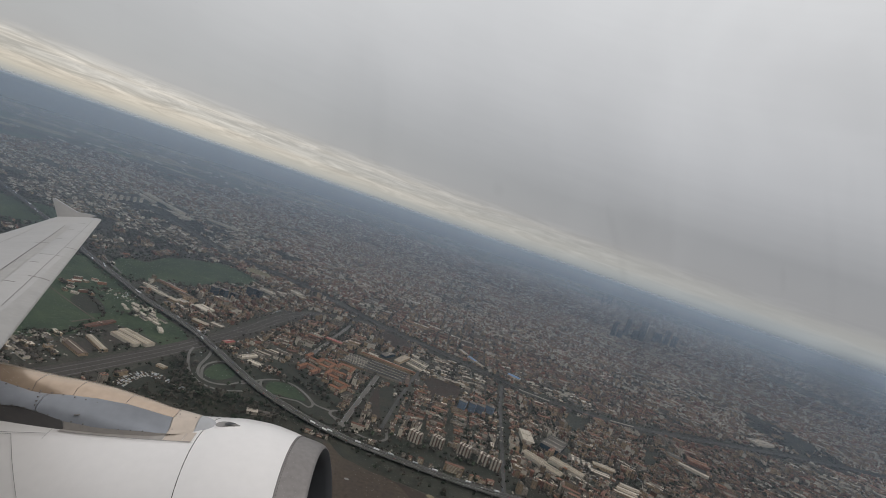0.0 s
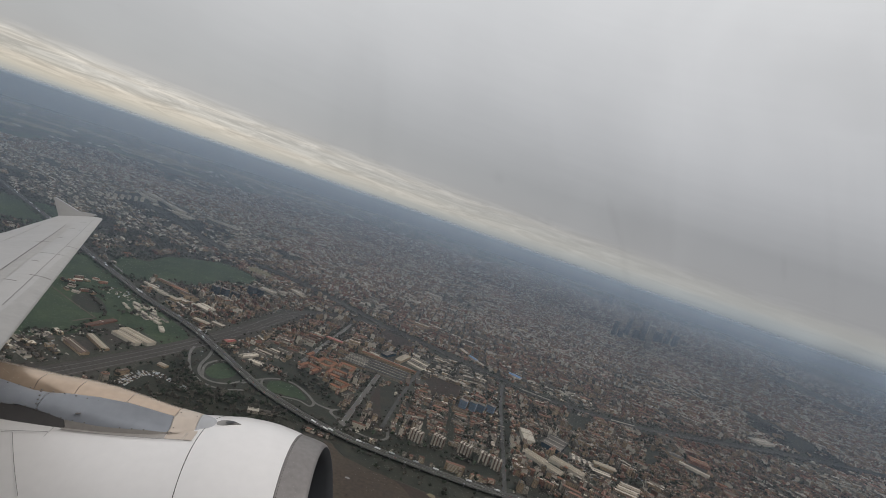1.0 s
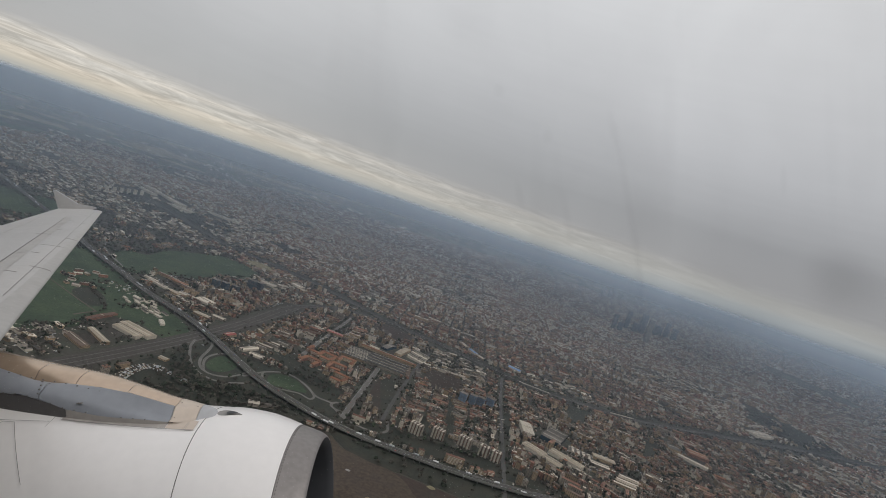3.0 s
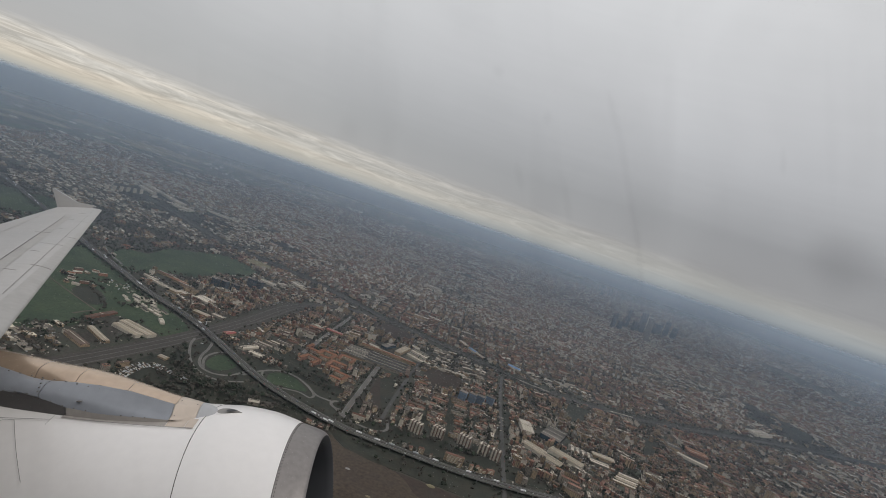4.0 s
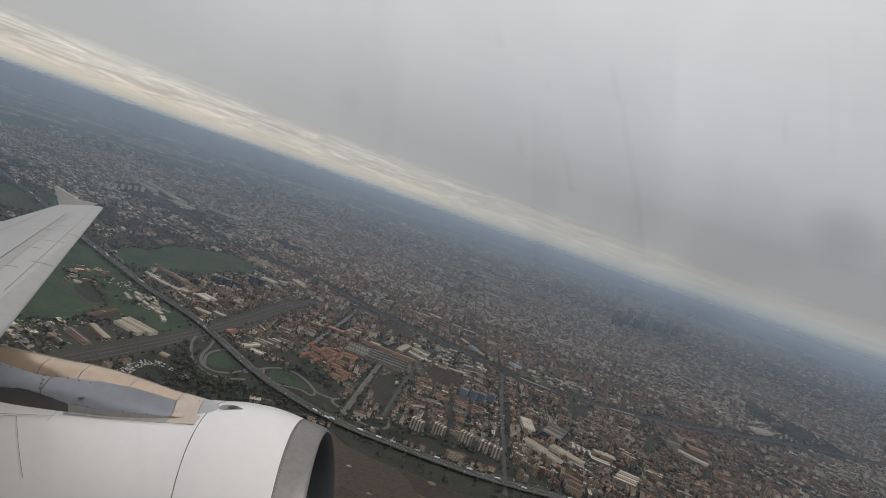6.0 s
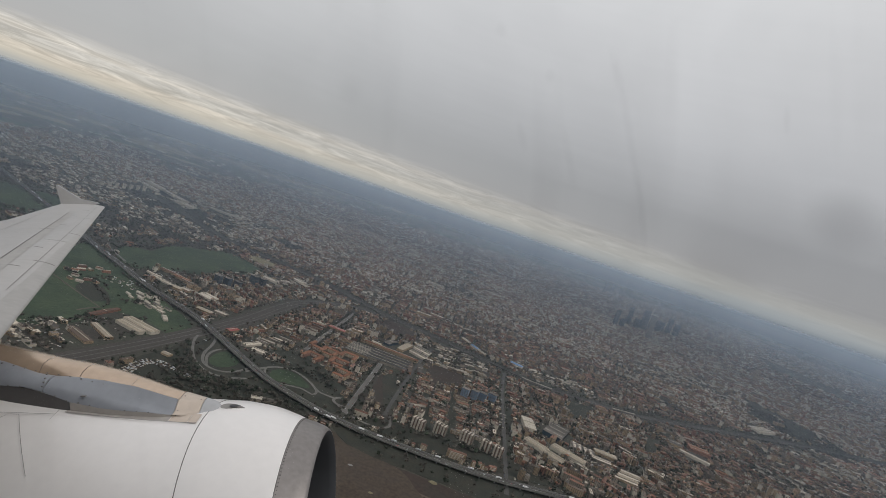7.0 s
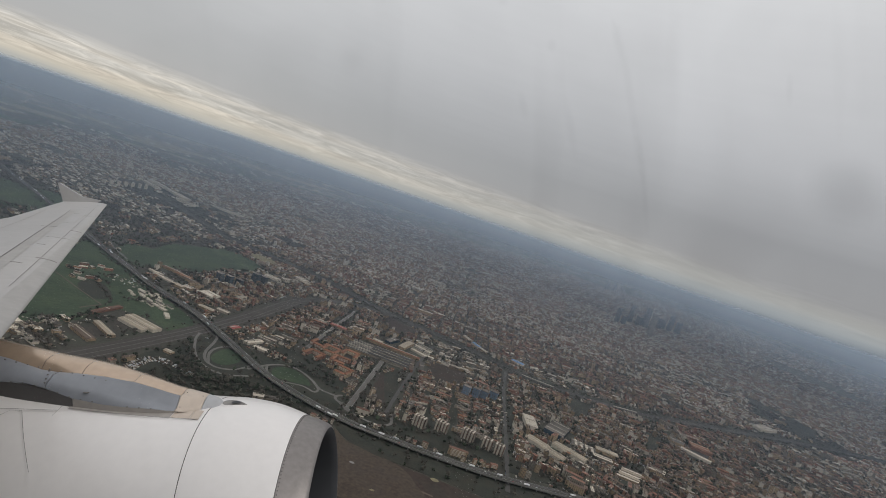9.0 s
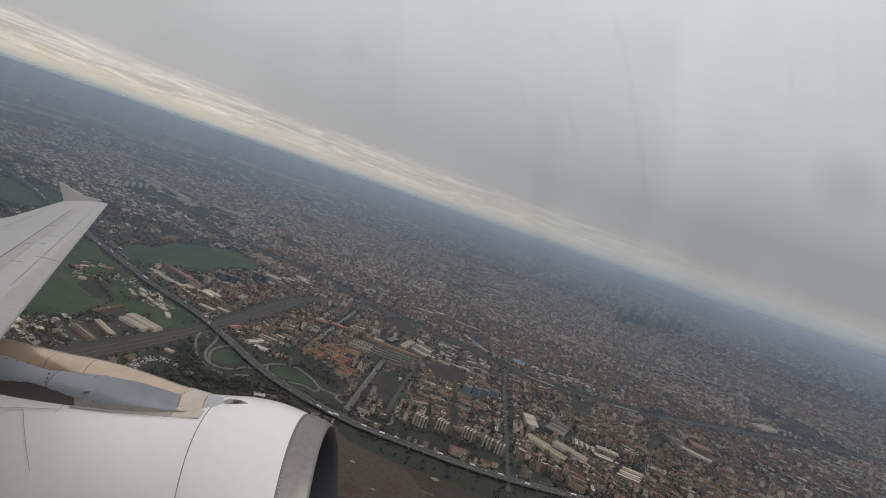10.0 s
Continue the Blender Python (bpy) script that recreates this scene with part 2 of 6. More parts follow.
def empty(name, m, label, category, group="", kind=""):
    e = new(name)
    e.matrix_basis = m
    return tagged(e, label, category, group, kind)


def smooth_line(points, step=12.0, closed=False):
    """A Catmull-Rom line through points, resampled."""
    pts = [np.array(p, float) for p in points]
    ext = [pts[-1]] + pts + [pts[0], pts[1]] if closed else [2 * pts[0] - pts[1]] + pts + [2 * pts[-1] - pts[-2]]
    out = []
    for i in range(1, len(ext) - 2):
        a, b, c, d = ext[i - 1:i + 3]
        n = max(2, int(np.linalg.norm(c - b) / step))
        for k in range(n):
            s = k / n
            out.append(0.5 * (2 * b + (c - a) * s + (2 * a - 5 * b + 4 * c - d) * s * s + (3 * b - a - 3 * c + d) * s ** 3))
    if not closed:
        out.append(pts[-1])
    return np.array(out)


def sideways(line):
    d = np.gradient(line, axis=0)
    d /= np.linalg.norm(d, axis=1)[:, None] + 1e-9
    return np.stack([-d[:, 1], d[:, 0]], 1)


def ribbon(line, offset, width, top, thick):
    """Verts and faces of a slab that follows a line; top: a height or heights."""
    n = sideways(line)
    tops = np.broadcast_to(np.asarray(top, float), (len(line),))
    verts, faces = [], []
    for p, s, z in zip(line, n, tops):
        for o, zz in ((offset - width / 2, z), (offset + width / 2, z), (offset + width / 2, z - thick), (offset - width / 2, z - thick)):
            verts.append((p[0] + s[0] * o, p[1] + s[1] * o, zz))
    for i in range(len(line) - 1):
        a, b = i * 4, i * 4 + 4
        for k in range(4):
            faces.append((a + k, b + k, b + (k + 1) % 4, a + (k + 1) % 4)[::-1])
    e = (len(line) - 1) * 4
    faces += [(0, 1, 2, 3), (e + 3, e + 2, e + 1, e)]
    return verts, faces


def slab(name, line, offset, width, top, thick, mat):
    verts, faces = ribbon(line, offset, width, top, thick)
    return mesh_object(name, laid(verts), faces, mat)


def plot(name, points, z, mat, label, wobble=3.0):
    """A patch of land with a slightly uneven edge, a low slab on the ground."""
    line = smooth_line(points, 25, closed=True)
    rnd = random.Random(len(points) * 7 + int(points[0][0]))
    line = line + np.array([[rnd.uniform(-wobble, wobble), rnd.uniform(-wobble, wobble)] for _ in line])
    k = len(line)
    verts = [(x, y, z) for x, y in line] + [(x, y, -0.5) for x, y in line]
    faces = [tuple(range(k))] + [(i, i + k, (i + 1) % k + k, (i + 1) % k) for i in range(k)]
    ob = mesh_object(name, laid(verts), faces, mat)
    return tagged(ob, label, name.replace("_", " "), kind="structure")


def box(x0, x1, y0, y1, z0, z1, base=0):
    v = [(x, y, z) for z in (z0, z1) for x, y in ((x0, y0), (x1, y0), (x1, y1), (x0, y1))]
    f = [(0, 1, 5, 4), (1, 2, 6, 5), (2, 3, 7, 6), (3, 0, 4, 7), (4, 5, 6, 7), (3, 2, 1, 0)]
    return v, [tuple(i + base for i in q) for q in f]


def boxes(name, spec, mat):
    verts, faces = [], []
    for b in spec:
        v, f = box(*b, base=len(verts))
        verts += v
        faces += f
    return mesh_object(name, verts, faces, mat)


def inside(poly, x, y):
    hit = False
    for (x0, y0), (x1, y1) in zip(poly, poly[1:] + poly[:1]):
        if (y0 > y) != (y1 > y) and x < (x1 - x0) * (y - y0) / (y1 - y0) + x0:
            hit = not hit
    return hit


# ---- the plan, in metres; the camera stands over the origin and looks along +y ----
MOTORWAY = smooth_line([(-2553, 2826), (-1686, 2250), (-1377, 2023), (-1092, 1837), (-922, 1724), (-717, 1619), (-569, 1516), (-377, 1371), (-262, 1310), (-101, 1254), (50, 1237), (200, 1231), (304, 1235), (443, 1255), (670, 1296), (1051, 1404)])
MOTORWAY[:, 1] -= 13 * np.clip((MOTORWAY[:, 0] + 620) / 420, 0, 1)
RAIL = smooth_line([(-859, 738), (-787, 938), (-731, 1094), (-671, 1307), (-623, 1514), (-572, 1833), (-531, 2166)])
RAIL_CURVE = smooth_line([(-581, 1777), (-531, 2166), (-379, 2398), (-159, 2459), (22, 2409)])
MAIN_LINE = smooth_line([(-2413, 3751), (-1836, 3409), (-1262, 2988), (-978, 2889), (-671, 2783), (-443, 2662), (-165, 2491), (48, 2416), (330, 2295), (584, 2198), (856, 2213), (1146, 2283), (1719, 2548), (2395, 2856), (3439, 3219)])
AVENUE = smooth_line([(-108, 1310), (-104, 1400), (-92, 1600), (-80, 1800)])
AVENUE_WEST = smooth_line([(-329, 1662), (-323, 1803), (-308, 2106), (-297, 2323)])
AVENUE_EAST = smooth_line([(-7, 1376), (9, 1563), (47, 1901), (89, 2186)])
AVENUE_FAR = smooth_line([(333, 1178), (353, 1424), (391, 1914), (426, 2193)])
FIELD_BIG = [(-1179, 1933), (-1288, 2078), (-1277, 2168), (-1218, 2198), (-1243, 2409), (-1170, 2514), (-1086, 2649), (-931, 2619), (-823, 2519), (-848, 2358), (-899, 2261), (-941, 2087), (-1019, 2029), (-1077, 1898)]
DIRT_LOT = [(-1014, 2751), (-971, 2805), (-865, 2773), (-832, 2702), (-871, 2639), (-953, 2669)]
FIELD_WEST = [(-965, 1204), (-1212, 1616), (-1060, 1629), (-890, 1477), (-857, 1287)]
FIELD_MID = [(-1087, 1661), (-994, 1738), (-837, 1625), (-874, 1523)]
FIELD_FAR = [(-2377, 2380), (-1977, 2596), (-1701, 2458), (-1570, 2261), (-1965, 2046)]
SOIL = [(-118, 1160), (-49, 1141), (49, 1132), (146, 1125), (269, 1116), (389, 1107), (400, 960), (147, 800), (-186, 794), (-150, 1100)]
STRIP_SOUTH = [(-140, 1250), (-30, 1240), (85, 1232), (200, 1230), (315, 1236), (470, 1260), (400, 1119), (269, 1121), (146, 1130), (49, 1137), (-51, 1148)]
WOOD = [(-600, 1447), (-613, 1344), (-635, 1214), (-618, 1084), (-560, 1000), (-418, 1040), (-250, 1110), (-180, 1228), (-314, 1286), (-378, 1275), (-458, 1255), (-545, 1315)]
FIELD_STRIP = [(-772, 1565), (-764, 1615), (-666, 1544), (-673, 1445)]
FIELD_NOOK = [(-1000, 1554), (-994, 1695), (-914, 1652), (-876, 1486)]
PATCHES = [[(716, 2132), (820, 2139), (726, 1928), (656, 1926)], [(1010, 2006), (1066, 1996), (994, 1851), (939, 1834)], [(2449, 3290), (2677, 3335), (2495, 3036), (2307, 2974)], [(367, 1779), (419, 1771), (388, 1583), (349, 1574)]]
BARE = [[(-67, 1469), (-67, 1663), (-42, 1688), (-17, 1438), (-48, 1411)], [(86, 1906), (112, 1971), (230, 1967), (213, 1809), (122, 1768), (92, 1812)], [(-160, 2284), (-143, 2420), (-22, 2380), (26, 2340), (-70, 2203)]]
GREEN_EAST = [(-64, 1284), (77, 1269), (323, 1278), (496, 1306), (346, 1367), (224, 1360), (100, 1359), (-26, 1345)]
GREEN_RAMPS = [(-602, 1448), (-539, 1229), (-385, 1196), (-232, 1225), (-95, 1331), (-126, 1393), (-233, 1473), (-371, 1475), (-510, 1493)]
PARK = [(-407, 1546), (-350, 1627), (-291, 1592), (-232, 1566), (-181, 1483), (-136, 1476), (-143, 1414), (-189, 1427), (-261, 1465), (-345, 1502)]
MEADOW = [(-1268, 1744), (-1366, 2008), (-1144, 1873), (-916, 1723), (-664, 1532), (-655, 1415), (-757, 1454), (-841, 1449), (-898, 1420), (-1094, 1522)]
GAPS = [[(180, 1731), (209, 1747), (203, 1523), (199, 1341), (172, 1342), (176, 1501)], [(86, 1645), (108, 1654), (129, 1381), (109, 1380)], [(-53, 1677), (-13, 1743), (5, 1457), (-17, 1438)], [(275, 1720), (292, 1724), (270, 1399), (256, 1396)]]


def lay(x, y, z=0.0):
    """The land is flat for 2.6 km and then climbs slowly to a rim on which things stand smaller: plan to place, with the scale there."""
    d = math.hypot(x, y)
    if d < 2600:
        return x, y, z, 1.0
    q = (2600 + 2380 * (1 - math.exp((2600 - d) / 2380))) / d
    return x * q, y * q, HIGH + (z - HIGH) * q, q

# ---- ground ----
def disc(radius, z, rings=24, spokes=96):
    verts, faces = [(0, 0, z)], []
    for i in range(1, rings + 1):
        r = radius * (i / rings) ** 1.6
        verts += [(r * math.cos(2 * math.pi * k / spokes), r * math.sin(2 * math.pi * k / spokes), z) for k in range(spokes)]
    faces += [(0, 1 + k, 1 + (k + 1) % spokes) for k in range(spokes)]
    for i in range(rings - 1):
        a = 1 + i * spokes
        faces += [(a + k, a + spokes + k, a + spokes + (k + 1) % spokes, a + (k + 1) % spokes) for k in range(spokes)]
    return verts, faces


def land():
    verts, faces = disc(80000, 0, 170, 240)
    return laid(verts), faces


tagged(mesh_object("ground", *land(), M["ground"]), "flat grey-brown urban ground reaching the hazy horizon", "ground", kind="structure")
plot("field", FIELD_BIG, 0.4, M["grass"], "large green winter field beside the motorway")
plot("bare_ground", DIRT_LOT, 0.5, M["rubble"], "pale gravel lot beside the big field")
plot("field", MEADOW, 0.3, M["grass"], "green fields round a farm beside the motorway")
plot("field", FIELD_WEST, 0.4, M["grass"], "dark green meadow between sheds and farm houses")
plot("field", FIELD_MID, 0.4, M["grass"], "small green field beside the motorway")
plot("field", FIELD_FAR, 0.4, M["grass"], "green fields crossed by slip roads")
plot("field", FIELD_STRIP, 0.47, M["grass"], "narrow green field beside the motorway")
plot("field", FIELD_NOOK, 0.55, M["grass"], "small green field among sheds")
plot("bare_ground", SOIL, 0.4, M["soil"], "brown bare building land beside the motorway")
plot("bare_ground", [(-127, 1198), (-72, 1154), (-1, 1141), (72, 1121), (116, 1076), (141, 1022), (71, 972), (-17, 941), (-89, 990)], 0.55, M["dry_soil"], "reddish brown dug-over building land", 5.0)
plot("verge", GREEN_EAST, 0.45, M["rough_grass"], "rough grass strip between motorway and flats")
plot("verge", GREEN_RAMPS, 0.45, M["rough_grass"], "dark rough grass round the motorway ramps")
plot("verge", STRIP_SOUTH, 0.42, M["rough_grass"], "dark rough grass along the motorway viaduct")
plot("verge", WOOD, 0.38, M["rough_grass"], "dark scrub land between railway and motorway")
for patch in BARE:
    plot("bare_ground", patch, 0.4, M["soil"], "brown bare ground among houses and works")
for patch in GAPS:
    plot("waste_ground", patch, 0.56, M["rough_grass"], "dark green strip between rows of houses")
for patch in PATCHES:
    plot("waste_ground", patch, 0.4, M["rough_grass"], "dull green waste ground among houses")
tagged(slab("verge", MAIN_LINE, 0, 76, 0.35, 0.8, M["rough_grass"]), "dark green verge along the railway corridor", "verge", kind="structure")
plot("lawn", [(-508, 1340), (-514, 1400), (-498, 1435), (-470, 1425), (-440, 1395), (-448, 1345), (-475, 1318)], 0.6, M["grass"], "green lawn inside a motorway loop", 1.0)
plot("lawn", [(-352, 1415), (-325, 1448), (-285, 1444), (-245, 1408), (-232, 1380), (-285, 1366), (-335, 1362)], 0.6, M["grass"], "green lawn between slip roads", 1.0)
plot("park", PARK, 0.5, M["rough_grass"], "small dull green park beside orange roofs")


# ---- roads and rails ----
def height_along(line, high, start=0.0, end=0.0):
    """Deck heights that ramp down to the ground at the ends where asked."""
    k = np.linspace(0, 1, len(line))
    z = np.full(len(line), high)
    if start:
        z = np.minimum(z, 0.8 + (high - 0.8) * np.clip(k / start, 0, 1))
    if end:
        z = np.minimum(z, 0.8 + (high - 0.8) * np.clip((1 - k) / end, 0, 1))
    return z


def build_motorway():
    road = empty("motorway", Matrix(), "grey dual carriageway motorway on a concrete viaduct", "motorway", kind="structure")
    deck = 8.0
    for side in (-7.0, 7.0):
        child(slab("carriageway", MOTORWAY, side, 11.6, deck, 1.4, M["asphalt"]), road)
        for edge in (-5.9, 5.9):
            child(slab("parapet", MOTORWAY, side + edge, 0.5, deck + 1.0, 2.6, M["parapet"]), road)
        for edge in (-4.9, 4.9):
            child(slab("lane_line", MOTORWAY, side + edge, 0.35, deck + 0.06, 0.05, M["marking"]), road)
    n = sideways(MOTORWAY)
    for i in range(2, len(MOTORWAY) - 2, 3):
        for side in (-7.0, 7.0):
            x, y = MOTORWAY[i] + n[i] * side
            child(boxes("pier", [(x - 1.1, x + 1.1, y - 1.1, y + 1.1, -0.5, deck - 1.4)], M["concrete"]), road)


RAMPS = []


def build_road(name, line, width, label, high=0.8, mat="side_asphalt", marks=True, **ends):
    RAMPS.append(line)
    z = height_along(line, high, **ends)
    ob = slab(name, line, 0, width, z, max(1.2, high - 6), M[mat])
    tagged(ob, label, "road", kind="structure")
    if marks:
        for o in (-width / 2 + 0.5, width / 2 - 0.5):
            child(slab("edge_line", line, o, 0.45, z + 0.08, 0.07, M["marking"]), ob)
    return ob


build_motorway()
build_road("ramp", smooth_line([(-599, 1547), (-566, 1499), (-549, 1442), (-538, 1378), (-518, 1330), (-491, 1304), (-458, 1300), (-425, 1325), (-404, 1387)], 6), 8.0, "looped motorway slip road on grass", 1.0, marks=False)
build_road("ramp", smooth_line([(-497, 1309), (-522, 1363), (-526, 1410), (-508, 1450), (-474, 1442), (-420, 1402)], 6), 7.5, "inner loop of a motorway slip road", 1.05, marks=False)
build_road("ramp", smooth_line([(-612, 1480), (-596, 1426), (-555, 1347), (-515, 1298), (-471, 1273), (-427, 1277), (-384, 1311)], 6), 7.5, "outer curved motorway slip road", 1.0, marks=False)
build_road("ramp", smooth_line([(-405, 1350), (-369, 1425), (-330, 1461), (-284, 1456), (-239, 1422), (-202, 1382), (-154, 1374)], 6), 8.5, "slip road curving down to a roundabout", 1.0, marks=False)
build_road("ramp", smooth_line([(-360, 1440), (-372, 1415), (-354, 1370), (-323, 1349), (-284, 1354), (-246, 1363), (-212, 1351), (-206, 1374), (-220, 1400)], 6), 7.0, "narrow looped slip road on grass", 1.1, marks=False)
build_road("ramp", smooth_line([(-136, 1342), (-95, 1305), (-20, 1290), (15, 1320), (8, 1380)], 6), 8.0, "short access road beside the motorway", 1.1, marks=False)
build_road("roundabout", smooth_line([(-129 + 24 * math.cos(a), 1367 + 24 * math.sin(a)) for a in np.linspace(0, 2 * math.pi, 13)], 4), 8.5, "small roundabout with a grass island", 1.2, marks=False)
for road, w, label in ((AVENUE, 15, "straight wide avenue with a central strip"), (AVENUE_WEST, 13.5, "straight tree-lined city street"), (AVENUE_EAST, 11, "straight city street"), (AVENUE_FAR, 12, "long straight city avenue")):
    build_road("avenue", road, w, label, 0.9, "asphalt" if w < 13 else "side_asphalt", w > 13)
for track, w in (([(-1142, 1564), (-1015, 1498), (-889, 1436)], 4.5), ([(-889, 1189), (-877, 1251), (-869, 1318), (-865, 1377)], 4.0), ([(-909, 1369), (-903, 1404), (-892, 1440)], 6.0)):
    tagged(slab("farm_track", smooth_line(track, 10), 0, w, 0.75, 0.6, M["track_soil"]), "pale dirt track between fields", "track", kind="structure")
plot("field", [(-1032, 1519), (-1048, 1593), (-997, 1597), (-922, 1517), (-930, 1462)], 0.6, M["rough_grass"], "ploughed brown field beside a farm")
build_road("slip_road", smooth_line([(-2061, 2696), (-1733, 2459), (-1508, 2356), (-1329, 2079), (-1153, 1931)], 12), 9, "curving slip road across green fields", 0.8, marks=False)
build_road("slip_road", smooth_line([(-1859, 2333), (-1717, 2459), (-1590, 2503), (-1508, 2404)], 12), 7, "looping slip road across green fields", 0.85, marks=False)


def build_railway(line, width, label, pairs, top=0.7):
    bed = tagged(slab("railway", line, 0, width, top, 1.2, M["ballast"]), label, "railway", kind="structure")
    for i in range(pairs):
        o = (i - (pairs - 1) / 2) * (width * 0.85 / max(1, pairs))
        child(slab("track", line, o, 2.2, top + 0.25, 0.4, M["track" if i % 4 else "parapet"]), bed)


build_railway(RAIL, 62, "wide brown railway yard with many tracks", 11)
build_railway(RAIL_CURVE, 40, "curved railway branch on dark ballast", 5, 1.3)
build_railway(MAIN_LINE, 36, "long railway corridor through the city", 8, 1.9)


# ---- far-city haze painted into three thin layers that rise from the ground towards the horizon ----
def build_haze(layers=3):
    m = bpy.data.materials.new("painted_haze")
    m.use_nodes = True
    t = m.node_tree
    link = t.links.new
    t.nodes.clear()
    coord = t.nodes.new("ShaderNodeTexCoord")
    flat = t.nodes.new("ShaderNodeVectorMath")
    flat.operation = "MULTIPLY"
    flat.inputs[1].default_value = (1, 1, 0)
    link(coord.outputs["Object"], flat.inputs[0])
    away = t.nodes.new("ShaderNodeVectorMath")
    away.operation = "LENGTH"
    link(flat.outputs[0], away.inputs[0])
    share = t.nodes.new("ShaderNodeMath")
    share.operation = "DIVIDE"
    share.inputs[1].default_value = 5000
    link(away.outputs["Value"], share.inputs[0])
    # opacity by distance from the origin imitates haze, fading out at the rim
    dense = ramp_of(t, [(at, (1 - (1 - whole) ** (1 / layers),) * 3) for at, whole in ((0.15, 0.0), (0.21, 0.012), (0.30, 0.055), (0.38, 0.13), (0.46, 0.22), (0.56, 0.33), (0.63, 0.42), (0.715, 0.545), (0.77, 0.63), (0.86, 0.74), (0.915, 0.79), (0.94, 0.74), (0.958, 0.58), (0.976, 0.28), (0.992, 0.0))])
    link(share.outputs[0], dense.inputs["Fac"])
    # the painted haze is made denser over the plain in the west
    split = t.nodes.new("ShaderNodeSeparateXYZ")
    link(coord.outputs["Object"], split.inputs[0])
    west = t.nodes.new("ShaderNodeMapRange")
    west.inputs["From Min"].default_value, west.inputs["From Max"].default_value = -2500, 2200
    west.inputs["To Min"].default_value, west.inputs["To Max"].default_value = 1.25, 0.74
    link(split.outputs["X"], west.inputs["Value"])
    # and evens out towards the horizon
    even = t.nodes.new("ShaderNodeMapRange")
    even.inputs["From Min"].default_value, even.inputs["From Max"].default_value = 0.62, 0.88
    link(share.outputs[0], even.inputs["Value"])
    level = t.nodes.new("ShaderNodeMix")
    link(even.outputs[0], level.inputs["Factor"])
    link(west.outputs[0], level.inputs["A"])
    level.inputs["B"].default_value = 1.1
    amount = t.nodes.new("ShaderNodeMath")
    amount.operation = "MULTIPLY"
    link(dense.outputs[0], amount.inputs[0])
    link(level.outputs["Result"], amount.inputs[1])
    see = t.nodes.new("ShaderNodeBsdfTransparent")
    mist = t.nodes.new("ShaderNodeMixShader")
    mist.inputs[0].default_value = 0.5
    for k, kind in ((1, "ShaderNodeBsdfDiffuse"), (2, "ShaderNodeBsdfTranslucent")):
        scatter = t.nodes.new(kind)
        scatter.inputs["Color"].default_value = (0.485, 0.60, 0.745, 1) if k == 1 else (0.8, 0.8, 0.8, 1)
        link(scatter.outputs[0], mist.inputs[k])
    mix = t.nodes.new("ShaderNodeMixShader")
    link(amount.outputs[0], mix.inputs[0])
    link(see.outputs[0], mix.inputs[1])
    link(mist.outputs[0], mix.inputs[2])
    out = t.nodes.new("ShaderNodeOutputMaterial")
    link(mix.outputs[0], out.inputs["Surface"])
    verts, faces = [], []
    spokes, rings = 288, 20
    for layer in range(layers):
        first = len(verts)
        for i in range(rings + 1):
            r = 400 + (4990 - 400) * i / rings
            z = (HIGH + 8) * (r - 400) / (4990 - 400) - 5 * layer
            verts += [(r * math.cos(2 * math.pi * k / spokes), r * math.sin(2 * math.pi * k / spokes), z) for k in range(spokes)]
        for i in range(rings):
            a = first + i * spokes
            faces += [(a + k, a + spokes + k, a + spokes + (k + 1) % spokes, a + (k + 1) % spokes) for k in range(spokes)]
    ob = mesh_object("haze_sheets", verts, faces, m, smooth=True)
    tagged(ob, "thin blue-grey sheets imitating haze over the distant city", "haze", kind="structure")


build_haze()


